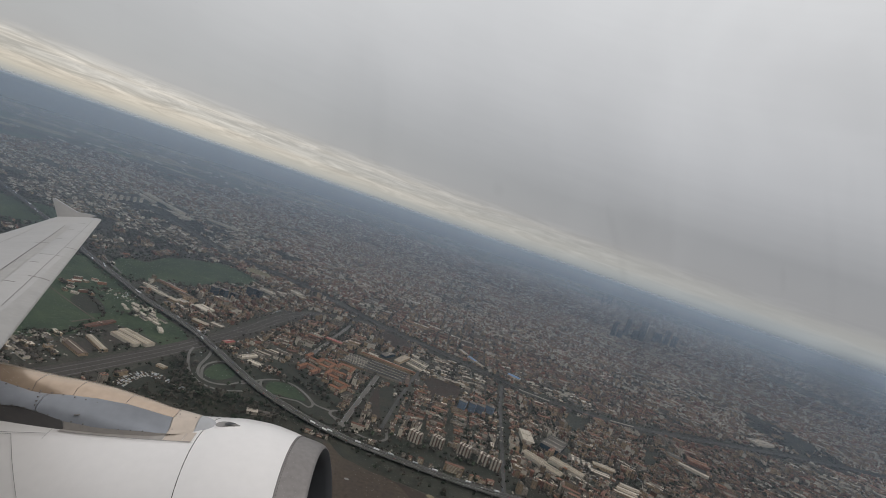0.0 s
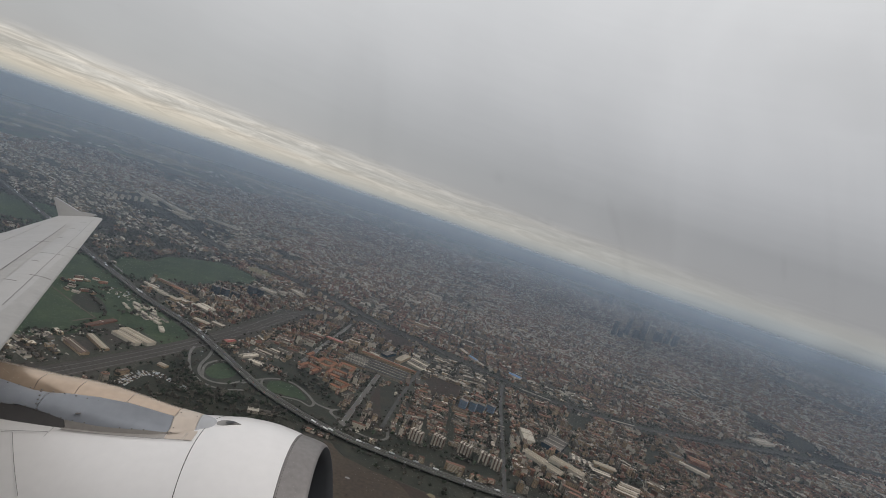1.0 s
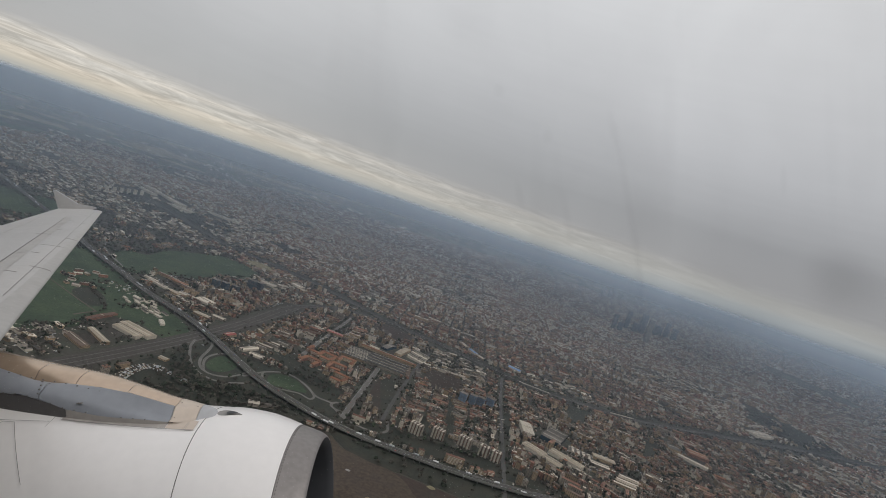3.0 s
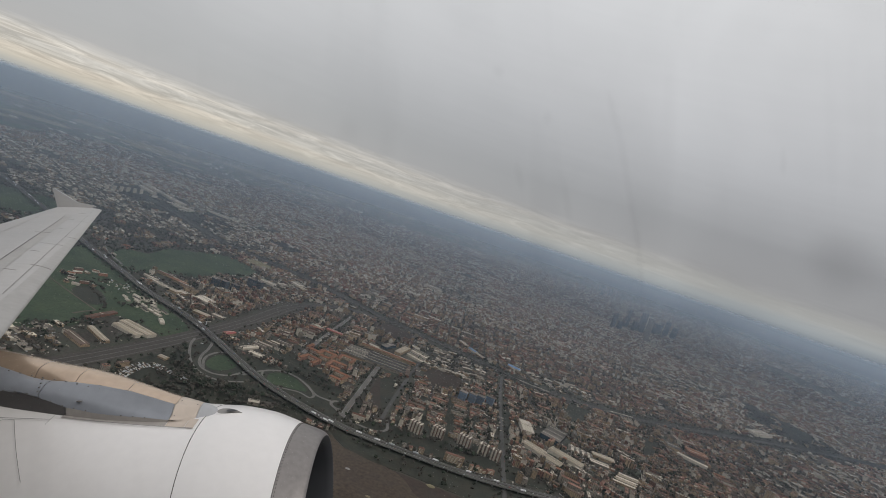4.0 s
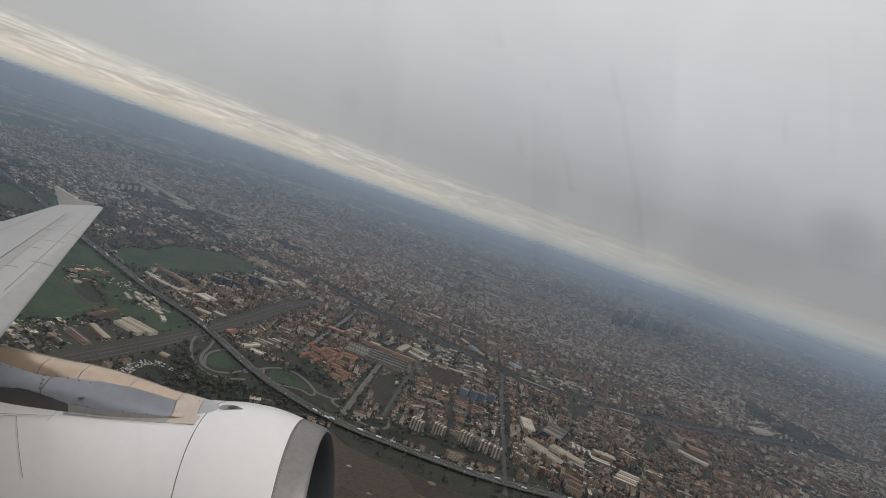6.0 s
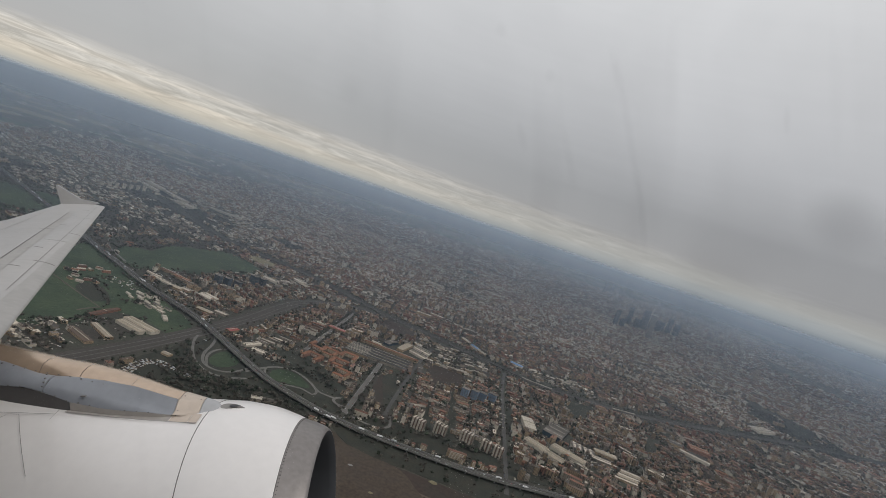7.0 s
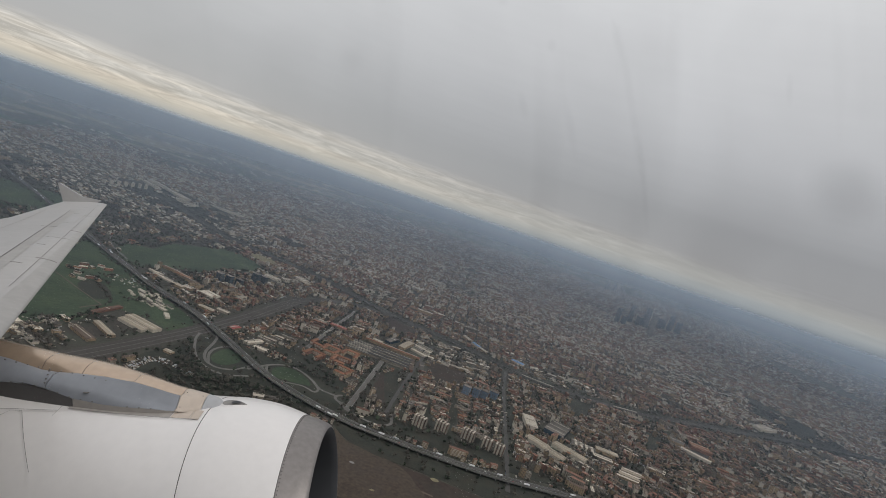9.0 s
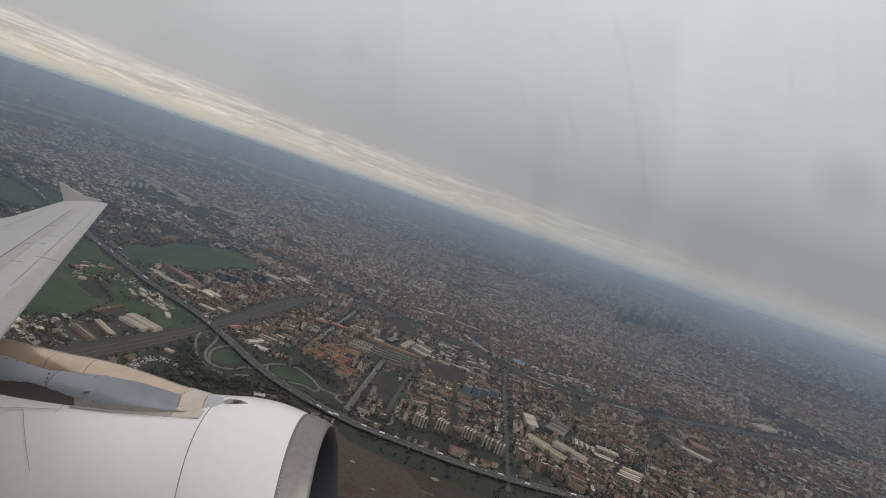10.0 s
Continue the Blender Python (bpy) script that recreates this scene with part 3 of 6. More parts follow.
# ---- cabin window: a clear pane with faint smears ----
def build_window():
    m = bpy.data.materials.new("smeared_window_pane")
    m.use_nodes = True
    t = m.node_tree
    link = t.links.new
    t.nodes.clear()
    coord = t.nodes.new("ShaderNodeTexCoord")
    squeeze = t.nodes.new("ShaderNodeMapping")
    squeeze.inputs["Rotation"].default_value = (0, 0, radians(-9))
    squeeze.inputs["Scale"].default_value = (52, 6.4, 1)
    link(coord.outputs["Object"], squeeze.inputs["Vector"])
    wipe, blot = t.nodes.new("ShaderNodeTexNoise"), t.nodes.new("ShaderNodeTexNoise")
    wipe.inputs["Scale"].default_value, wipe.inputs["Detail"].default_value = 1.0, 2.0
    blot.inputs["Scale"].default_value, blot.inputs["Detail"].default_value = 18.0, 1.0
    link(squeeze.outputs[0], wipe.inputs["Vector"])
    link(coord.outputs["Object"], blot.inputs["Vector"])
    thin = ramp_of(t, [(0.6, (0.0,) * 3), (0.8, (0.06,) * 3)])
    spot = ramp_of(t, [(0.55, (0.0,) * 3), (0.85, (0.09,) * 3)])
    link(wipe.outputs["Fac"], thin.inputs["Fac"])
    link(blot.outputs["Fac"], spot.inputs["Fac"])
    total = t.nodes.new("ShaderNodeMath")
    total.operation = "ADD"
    link(thin.outputs[0], total.inputs[0])
    link(spot.outputs[0], total.inputs[1])
    see, film = t.nodes.new("ShaderNodeBsdfTransparent"), t.nodes.new("ShaderNodeBsdfDiffuse")
    film.inputs["Color"].default_value = (0.12, 0.12, 0.12, 1)
    mix = t.nodes.new("ShaderNodeMixShader")
    link(total.outputs[0], mix.inputs[0])
    link(see.outputs[0], mix.inputs[1])
    link(film.outputs[0], mix.inputs[2])
    out = t.nodes.new("ShaderNodeOutputMaterial")
    link(mix.outputs[0], out.inputs["Surface"])
    pane = mesh_object("window_1", [(-0.26, -0.17, 0), (0.26, -0.17, 0), (0.26, 0.17, 0), (-0.26, 0.17, 0)], [(0, 1, 2, 3)], m)
    pane.matrix_basis = SIGHT @ Matrix.Translation((0, 0, -0.15))
    pane.visible_shadow = False
    tagged(pane, "clear cabin window pane with faint smears", "window", kind="structure")
    # a few wiped smears and a dull blot, soft at the edges
    def grease(amount):
        soft = bpy.data.materials.new("greasy_smear")
        soft.use_nodes = True
        t = soft.node_tree
        link = t.links.new
        t.nodes.clear()
        coord, ball = t.nodes.new("ShaderNodeTexCoord"), t.nodes.new("ShaderNodeTexGradient")
        ball.gradient_type = "SPHERICAL"
        link(coord.outputs["Object"], ball.inputs["Vector"])
        fall = ramp_of(t, [(0.0, (0.0,) * 3), (0.9, (amount,) * 3)], "EASE")
        link(ball.outputs["Fac"], fall.inputs["Fac"])
        see, film = t.nodes.new("ShaderNodeBsdfTransparent"), t.nodes.new("ShaderNodeBsdfDiffuse")
        film.inputs["Color"].default_value = (0.1, 0.1, 0.1, 1)
        mix = t.nodes.new("ShaderNodeMixShader")
        link(fall.outputs[0], mix.inputs[0])
        link(see.outputs[0], mix.inputs[1])
        link(film.outputs[0], mix.inputs[2])
        out = t.nodes.new("ShaderNodeOutputMaterial")
        link(mix.outputs[0], out.inputs["Surface"])
        return soft

    faint, dull = grease(0.036), grease(0.15)
    for k, (x, y, w, h, tilt, soft) in enumerate((
            (0.117, 0.001, 0.016, 0.013, -15, dull), (0.130, -0.004, 0.012, 0.010, 0, faint), (0.036, 0.020, 0.0020, 0.012, 10, faint), (0.0535, 0.026, 0.0019, 0.030, 9, faint),
            (0.057, 0.002, 0.0016, 0.018, 5, faint), (0.049, 0.045, 0.0018, 0.009, 12, faint), (-0.027, 0.039, 0.005, 0.006, 0, faint), (0.022, 0.026, 0.0018, 0.006, 12, faint),
            (0.030, 0.043, 0.0022, 0.003, 0, faint), (0.016, 0.056, 0.0024, 0.003, 20, faint), (0.097, 0.030, 0.0016, 0.006, 0, faint), (0.127, 0.022, 0.0014, 0.012, -3, faint))):
        smear = mesh_object("smear", [(-1, -1, 0), (1, -1, 0), (1, 1, 0), (-1, 1, 0)], [(0, 1, 2, 3)], soft)
        smear.matrix_basis = Matrix.Translation((x, y, 0.001 + 0.0004 * k)) @ pose(0, 0, 0, 0, 0, tilt) @ Matrix.Diagonal((w, h, 1, 1))
        smear.visible_shadow = False
        child(smear, pane)


build_window()


# ---- the airliner: wing, pylon and engine; its x points forward, y outboard, z up ----
FLIGHT = Matrix(((0.9562, -0.06072, -0.28634, 0), (0.07874, 0.99555, 0.05184, 0), (0.28191, -0.07212, 0.95673, HIGH), (0, 0, 0, 1)))
airliner = empty("airliner", FLIGHT, "banking airliner with pale grey wing and white jet engine", "aircraft")
AXIS_Y, AXIS_Z = 4.333, -2.661


def lathe(name, profile, mat, spokes=128, parent=None, label=""):
    """A round part about the engine's axis; profile: (x, radius)."""
    verts, faces = [], []
    for x, r in profile:
        verts += [(x, AXIS_Y + r * math.cos(2 * math.pi * k / spokes), AXIS_Z + r * math.sin(2 * math.pi * k / spokes)) for k in range(spokes)]
    for i in range(len(profile) - 1):
        faces += [(i * spokes + k, i * spokes + (k + 1) % spokes, (i + 1) * spokes + (k + 1) % spokes, (i + 1) * spokes + k) for k in range(spokes)]
    return child(mesh_object(name, verts, faces, mat, smooth=True), parent or airliner, label)


def curve_between(stops, n):
    """Smooth samples of (x, r) through stops."""
    xs = np.array([s[0] for s in stops])
    line = smooth_line([(s[0] * 100, s[1] * 100) for s in stops], 100 * abs(xs[-1] - xs[0]) / n) / 100
    return [tuple(p) for p in line]


def build_engine():
    nacelle = child(new("engine_nacelle"), airliner, "white jet engine cowling with a bare metal intake lip")
    front = lathe("intake_cowl", curve_between([(-1.628, 1.159), (-1.45, 1.152), (-1.2, 1.11), (-1.0, 1.045), (-0.941, 1.018)], 16), M["white_paint"], parent=nacelle)
    lathe("intake_lip", curve_between([(-0.939, 1.016), (-0.86, 0.993), (-0.78, 0.965), (-0.73, 0.938), (-0.715, 0.915)], 20), M["lip"], parent=nacelle, label="dull polished metal intake lip")
    lathe("intake_duct", [(-0.7155, 0.915), (-0.725, 0.89), (-0.78, 0.85), (-1.0, 0.81), (-1.3, 0.80), (-1.75, 0.83)], M["duct"], parent=nacelle, label="dark intake duct")
    lathe("fan", [(-1.7, 0.83), (-1.68, 0.3), (-1.45, 0.18), (-1.25, 0.02)], M["duct"], parent=nacelle, label="dark fan with a spinner")
    cowl = lathe("fan_cowl", curve_between([(-1.634, 1.161), (-2.2, 1.172), (-3.0, 1.17), (-3.6, 1.15), (-4.3, 1.02), (-4.8, 0.9)], 24), M["white_paint"], parent=nacelle)
    # the split between the cowls leans forward below the crown
    def lean(ob, full, none):
        for v in ob.data.vertices:
            around = math.atan2(v.co.z - AXIS_Z, v.co.y - AXIS_Y)
            share = min(1.0, max(0.0, (v.co.x - none) / (full - none))) if full != none else 1.0
            v.co.x += 0.2 * (1 - max(0.0, math.sin(around))) * share

    lean(front, -1.63, -1.1)
    lean(cowl, -1.634, -2.4)
    # shoulder that swells towards the pylon
    for v in cowl.data.vertices:
        lift = max(0.0, (v.co.z - AXIS_Z) / 1.17)
        v.co.z += 0.10 * lift ** 6 * min(1.9, (-1.634 - v.co.x) / 1.1) ** 2
    lathe("exhaust", [(-4.8, 0.9), (-4.85, 0.6), (-5.6, 0.45), (-5.6, 0.02)], M["lip"], parent=nacelle)
    for x, r, w, name in ((-1.631, 1.1605, 0.0017, "M"), (-0.940, 1.0185, 0.003, "L")):
        ring = lathe("joint", [(x - w, r - 0.004), (x - w, r + 0.0012), (x + w, r + 0.0012), (x + w, r - 0.004)], M["seam"], parent=nacelle, label="thin dark panel joint")
        if name == "M":
            lean(ring, 0.0, 0.0)
    # panel joints on the side of the fan cowl
    def arc_joint(x0, x1, a0, a1, width=0.0032):
        pts = []
        for i in range(15):
            s = i / 14
            x, a = x0 + (x1 - x0) * s, radians(a0 + (a1 - a0) * s)
            r = float(np.interp(-x, [1.634, 2.2, 3.0, 3.6], [1.161, 1.172, 1.17, 1.15])) + 0.012
            z = r * math.sin(a)
            z += 0.10 * max(0.0, z / 1.17) ** 6 * min(1.9, (-1.634 - x) / 1.1) ** 2
            pts.append(Vector((x, AXIS_Y + r * math.cos(a), AXIS_Z + z)))
        verts, faces = [], []
        for i, q in enumerate(pts):
            along = (pts[min(i + 1, 14)] - pts[max(i - 1, 0)]).normalized()
            out = Vector((0, q.y - AXIS_Y, q.z - AXIS_Z)).normalized()
            over = along.cross(out) * width / 2
            verts += [q + over, q - over]
        faces = [(2 * i, 2 * i + 1, 2 * i + 3, 2 * i + 2) for i in range(14)]
        child(mesh_object("panel_joint", verts, faces, M["soft_seam"]), nacelle)

    arc_joint(-2.895, -2.765, 110.0, 118.4)
    arc_joint(-2.765, -2.576, 118.4, 130.4)
    arc_joint(-2.968, -2.895, 110.5, 110.0)
    arc_joint(-3.02, -2.968, 113.5, 110.5)
    arc_joint(-3.1, -2.675, 110.9, 107.6, 0.005)
    arc_joint(-2.665, -2.674, 104.8, 110.1)
    arc_joint(-2.62, -1.65, 105.8, 104.75, 0.006)
    # rivets behind the lip joint
    verts, faces = [], []
    for k in range(220):
        a = 2 * math.pi * k / 220
        y, z = AXIS_Y + 1.0122 * math.cos(a), AXIS_Z + 1.0122 * math.sin(a)
        v, f = box(-0.931, -0.924, y - 0.004, y + 0.004, z - 0.004, z + 0.004, base=len(verts))
        verts += v
        faces += f
    child(tagged(mesh_object("rivet_row", verts, faces, M["seam"]), kind="stuff"), nacelle)
    # teardrop scoop on top of the intake cowl: a raised lip round a dark hollow
    def drop(scale, up):
        pts = []
        for k in range(28):
            a = 2 * math.pi * k / 28
            u = math.cos(a)
            x = -1.475 + 0.10 * u * scale
            y = 4.345 + 0.06 * math.sin(a) * (1 - 0.6 * u) * scale
            r = float(np.interp(-x, [1.2, 1.45, 1.63], [1.11, 1.152, 1.159]))
            pts.append((x, y, AXIS_Z + math.sqrt(max(0.0, r * r - (y - AXIS_Y) ** 2)) + up))
        return pts

    def ring_of(name, a, b, mat, fill=False):
        k = len(a)
        faces = [(i, (i + 1) % k, (i + 1) % k + k, i + k) for i in range(k)]
        if fill:
            faces.append(tuple(range(k, 2 * k)))
        return child(mesh_object(name, a + b, faces, mat, smooth=not fill), nacelle)

    ring_of("scoop_lip", drop(1.25, -0.003), drop(1.0, 0.012), M["white_paint"])
    ring_of("scoop_hollow", drop(1.0, 0.012), drop(0.72, 0.004), M["soft_seam"], True)
    ring_of("scoop_slot", [(x * 0.5 - 0.72, y * 0.5 + 2.176, z * 0.02 - 1.461) for x, y, z in drop(0.9, 0.0)], [(x * 0.3 - 1.015, y * 0.3 + 3.045, z * 0.02 - 1.4605) for x, y, z in drop(0.9, 0.0)], M["duct"], True)


build_engine()


def ridge_height(x):
    return float(np.interp(-x, [1.555, 1.60, 1.69, 1.74, 1.97, 2.2, 2.43, 2.65, 2.88, 3.1, 3.32, 4.0, 4.6], [-1.51, -1.46, -1.432, -1.42, -1.365, -1.29, -1.22, -1.17, -1.135, -1.09, -1.045, -0.90, -0.78]))


def half_width(x):
    return float(np.interp(-x, [1.555, 1.575, 1.62, 1.69, 1.8, 2.0, 2.3, 3.0, 4.6], [0.015, 0.07, 0.13, 0.17, 0.215, 0.26, 0.29, 0.31, 0.32]))


def panel_drop(x):
    """Height of the pylon's side panel."""
    return float(np.interp(-x, [1.6, 2.0, 2.2, 2.4, 2.62, 2.8, 2.93, 3.2, 4.6], [0.0, 0.006, 0.055, 0.092, 0.10, 0.058, 0.045, 0.085, 0.085]))


def cap_drop(x):
    """How far the seam between cap and side panel dips from its plain line."""
    return float(np.interp(-x, [1.69, 1.87, 2.0, 2.2, 2.4, 2.6, 2.8, 2.93, 3.2, 4.6], [0.0, -0.03, -0.04, -0.035, -0.012, 0.012, 0.035, 0.04, 0.006, 0.0]))


def fairing(name, x0, x1, shape, mat, label="", steps=14, sides=(-1, 1)):
    """A stretch of the pylon's skin; shape: (share of the half width, drop, share of the panel's height) across; one mesh over the ridge, or one for each side."""
    whole = shape[0][0] == 0
    for side in ((0,) if whole else sides):
        across = [(-w, d, h) for w, d, h in reversed(shape)] + list(shape[1:]) if whole else [(side * w, d, h) for w, d, h in shape]
        verts, faces = [], []
        for i in range(steps + 1):
            x = x0 + (x1 - x0) * i / steps
            top, w = ridge_height(x), half_width(x)
            deep = min(1.0, 0.15 + w / 0.3)
            verts += [(x, AXIS_Y + s * w, top - (d + (cap_drop(x) if s == -0.52 else 0)) * deep - h * panel_drop(x)) for s, d, h in across]
        n = len(across)
        for i in range(steps):
            faces += [(i * n + k, i * n + k + 1, (i + 1) * n + k + 1, (i + 1) * n + k) for k in range(n - 1)]
        child(mesh_object(name, verts, faces, mat, smooth=True), airliner, label)


CAP = [(0.0, 0.0, 0), (0.18, 0.006, 0), (0.36, 0.022, 0), (0.52, 0.046, 0)]
SIDE = [(0.52, 0.046, 0), (0.72, 0.085, 0), (0.88, 0.11, 0.15), (0.97, 0.11, 0.5), (1.0, 0.11, 1.0)]
HOLLOW = [(1.0, 0.11, 1.0), (0.97, 0.16, 1.0), (0.97, 0.6, 1.0)]
fairing("pylon_nose", -1.555, -1.69, CAP + SIDE[1:], M["nose_grey"], "small pale grey nose cap", 8)
fairing("pylon_collar", -1.693, -1.865, CAP + SIDE[1:], M["collar"], "beige riveted metal collar", 8)
for a, b in ((-1.869, -2.24), (-2.243, -2.62), (-2.624, -2.93), (-2.934, -4.6)):
    fairing("pylon_cap", a, b, CAP, M["bronze"], "smooth beige metal cap strip")
for a, b in ((-1.869, -2.80), (-2.804, -4.6)):
    fairing("pylon_panel", a, b, SIDE, M["blue_grey"], "blue-grey painted side panel")
fairing("pylon_foot", -1.869, -2.6, HOLLOW, M["foot"], "grey foot of the pylon")
# dark colour paints the shaded wedge between side panel and cowl
fairing("pylon_foot", -2.603, -4.6, HOLLOW, M["shade_grey"], "dark grey skirt with the shade under the pylon painted in")


def flange(x0, x1, low0, low1, high0, high1, mat, label):
    """A strip that lies on the cowl beside the pylon, between two lines given in degrees round the engine's axis."""
    verts, faces = [], []
    n, m = 14, 5
    for i in range(n + 1):
        s = i / n
        x = x0 + (x1 - x0) * s
        r = float(np.interp(-x, [1.634, 2.2, 3.0, 3.6], [1.161, 1.172, 1.17, 1.15])) + 0.004
        for k in range(m + 1):
            low, high = low0 + (low1 - low0) * s, high0 + (high1 - high0) * s
            a = radians(low + (high - low) * k / m)
            z = r * math.sin(a)
            z += 0.10 * max(0.0, z / 1.17) ** 6 * min(1.9, max(0.0, -1.634 - x) / 1.1) ** 2
            verts.append((x, AXIS_Y + r * math.cos(a), AXIS_Z + z + 0.004 * k / m))
    for i in range(n):
        faces += [(i * (m + 1) + k, i * (m + 1) + k + 1, (i + 1) * (m + 1) + k + 1, (i + 1) * (m + 1) + k) for k in range(m)]
    child(mesh_object("pylon_flange", verts, faces, mat, smooth=True), airliner, label)


flange(-1.652, -1.72, 104.6, 104.4, 98.6, 98.2, M["collar"], "beige metal flange with rivets")
flange(-1.724, -1.865, 104.4, 104.1, 98.2, 97.5, M["collar"], "beige metal flange")
flange(-1.869, -2.62, 104.1, 105.6, 97, 97, M["foot"], "grey sealing strip on the cowl")


def build_rivets():
    """Dark fastener heads along the edges of cap, collar and panels."""
    verts, faces = [], []

    def stud(x, share, drop, part, size=0.0042):
        top, w = ridge_height(x), half_width(x)
        y, z = AXIS_Y - share * w, top - drop - part * panel_drop(x)
        v, f = box(x - size, x + size, y - size * 0.8, y + size, z - size, z + size, base=len(verts))
        verts.extend(v)
        faces.extend(f)

    x = -2.0
    while x > -4.4:
        stud(x, 0.60, 0.06, 0)
        if int(x * 100) % 3:
            stud(x - 0.03, 0.995, 0.11, 0.93)
        x -= 0.085
    for k in range(5):
        stud(-1.72, 0.2 + 0.19 * k, 0.008 + 0.024 * k, 0.02 * k, 0.004)
        stud(-1.845, 0.2 + 0.19 * k, 0.008 + 0.026 * k, 0.02 * k, 0.004)
    for k in range(4):
        stud(-2.815, 0.8 + 0.05 * k, 0.05 + 0.01 * k, 0.3 * k, 0.005)
    child(tagged(mesh_object("rivets", verts, faces, M["seam"]), kind="stuff"), airliner, "dark fastener heads")
    # small drain slot on the side panel
    child(boxes("drain_slot", [(-2.52, -2.485, 4.03, 4.05, -1.345, -1.339)], M["seam"]), airliner)


build_rivets()


def strip(name, points, width, mat, parent, label=""):
    """A thin raised strip along a 3D line."""
    verts, faces = [], []
    for i, p in enumerate(points):
        a, b = Vector(points[max(i - 1, 0)]), Vector(points[min(i + 1, len(points) - 1)])
        out = (b - a).normalized().cross(Vector((0, -0.5, 1))).normalized() * width / 2
        for o in (out, -out):
            verts.append(Vector(p) + o)
    for i in range(len(points) - 1):
        faces.append((2 * i, 2 * i + 1, 2 * i + 3, 2 * i + 2))
    return child(mesh_object(name, verts, faces, mat), parent, label)


# wing: leading edge sweeps back from the root to the tip
TIP = Vector((-9.5, 16.163, 0.538))
SWEEP, RISE = math.tan(radians(28.309)), math.tan(radians(5.832))


def wing_point(y, back, up):
    """A point of the wing at y outboard, back metres behind the leading edge, up above the chord."""
    d = TIP.y - y
    return Vector((TIP.x + SWEEP * d - back, y, TIP.z - RISE * d + up))


def chord(y):
    return float(np.interp(y, [-0.2, 1.5, 5.0, 10.4, 16.163], [7.2, 6.0, 3.6, 1.68, 1.33]))


def thickness(y, s):
    """Half thickness at share s of the chord."""
    c = chord(y)
    return c * 0.105 * 5 * 0.5 * (0.2969 * math.sqrt(s) - 0.126 * s - 0.3516 * s * s + 0.2843 * s ** 3 - 0.1015 * s ** 4) * 1.6


def wing_skin(name, y0, y1, s0, s1, mat, label="", n=14, m=12, gap=0.0):
    verts, faces = [], []
    for i in range(n + 1):
        y = y0 + (y1 - y0) * i / n
        for side in (1, -1):
            for k in range(m + 1):
                s = s0 + (s1 - s0) * (k / m) ** (2 if s0 == 0 else 1)
                up = thickness(y, s) * (0.75 if side > 0 else -0.5)
                verts.append(wing_point(y, s * chord(y), up - 0.0))
    row = 2 * (m + 1)
    for i in range(n):
        for k in range(m):
            faces.append((i * row + k, i * row + k + 1, (i + 1) * row + k + 1, (i + 1) * row + k))
            faces.append((i * row + m + 1 + k + 1, i * row + m + 1 + k, (i + 1) * row + m + 1 + k, (i + 1) * row + m + 1 + k + 1))
        faces.append((i * row + m, i * row + 2 * m + 1, (i + 1) * row + 2 * m + 1, (i + 1) * row + m))
        if s0 > 0:
            faces.append((i * row + m + 1, i * row, (i + 1) * row, (i + 1) * row + m + 1))
    for e in (0, n):
        ring = [e * row + k for k in range(m + 1)] + [e * row + m + 1 + k for k in range(m, -1, -1)]
        faces.append(tuple(ring))
    return child(mesh_object(name, verts, faces, mat, smooth=False), airliner, label)


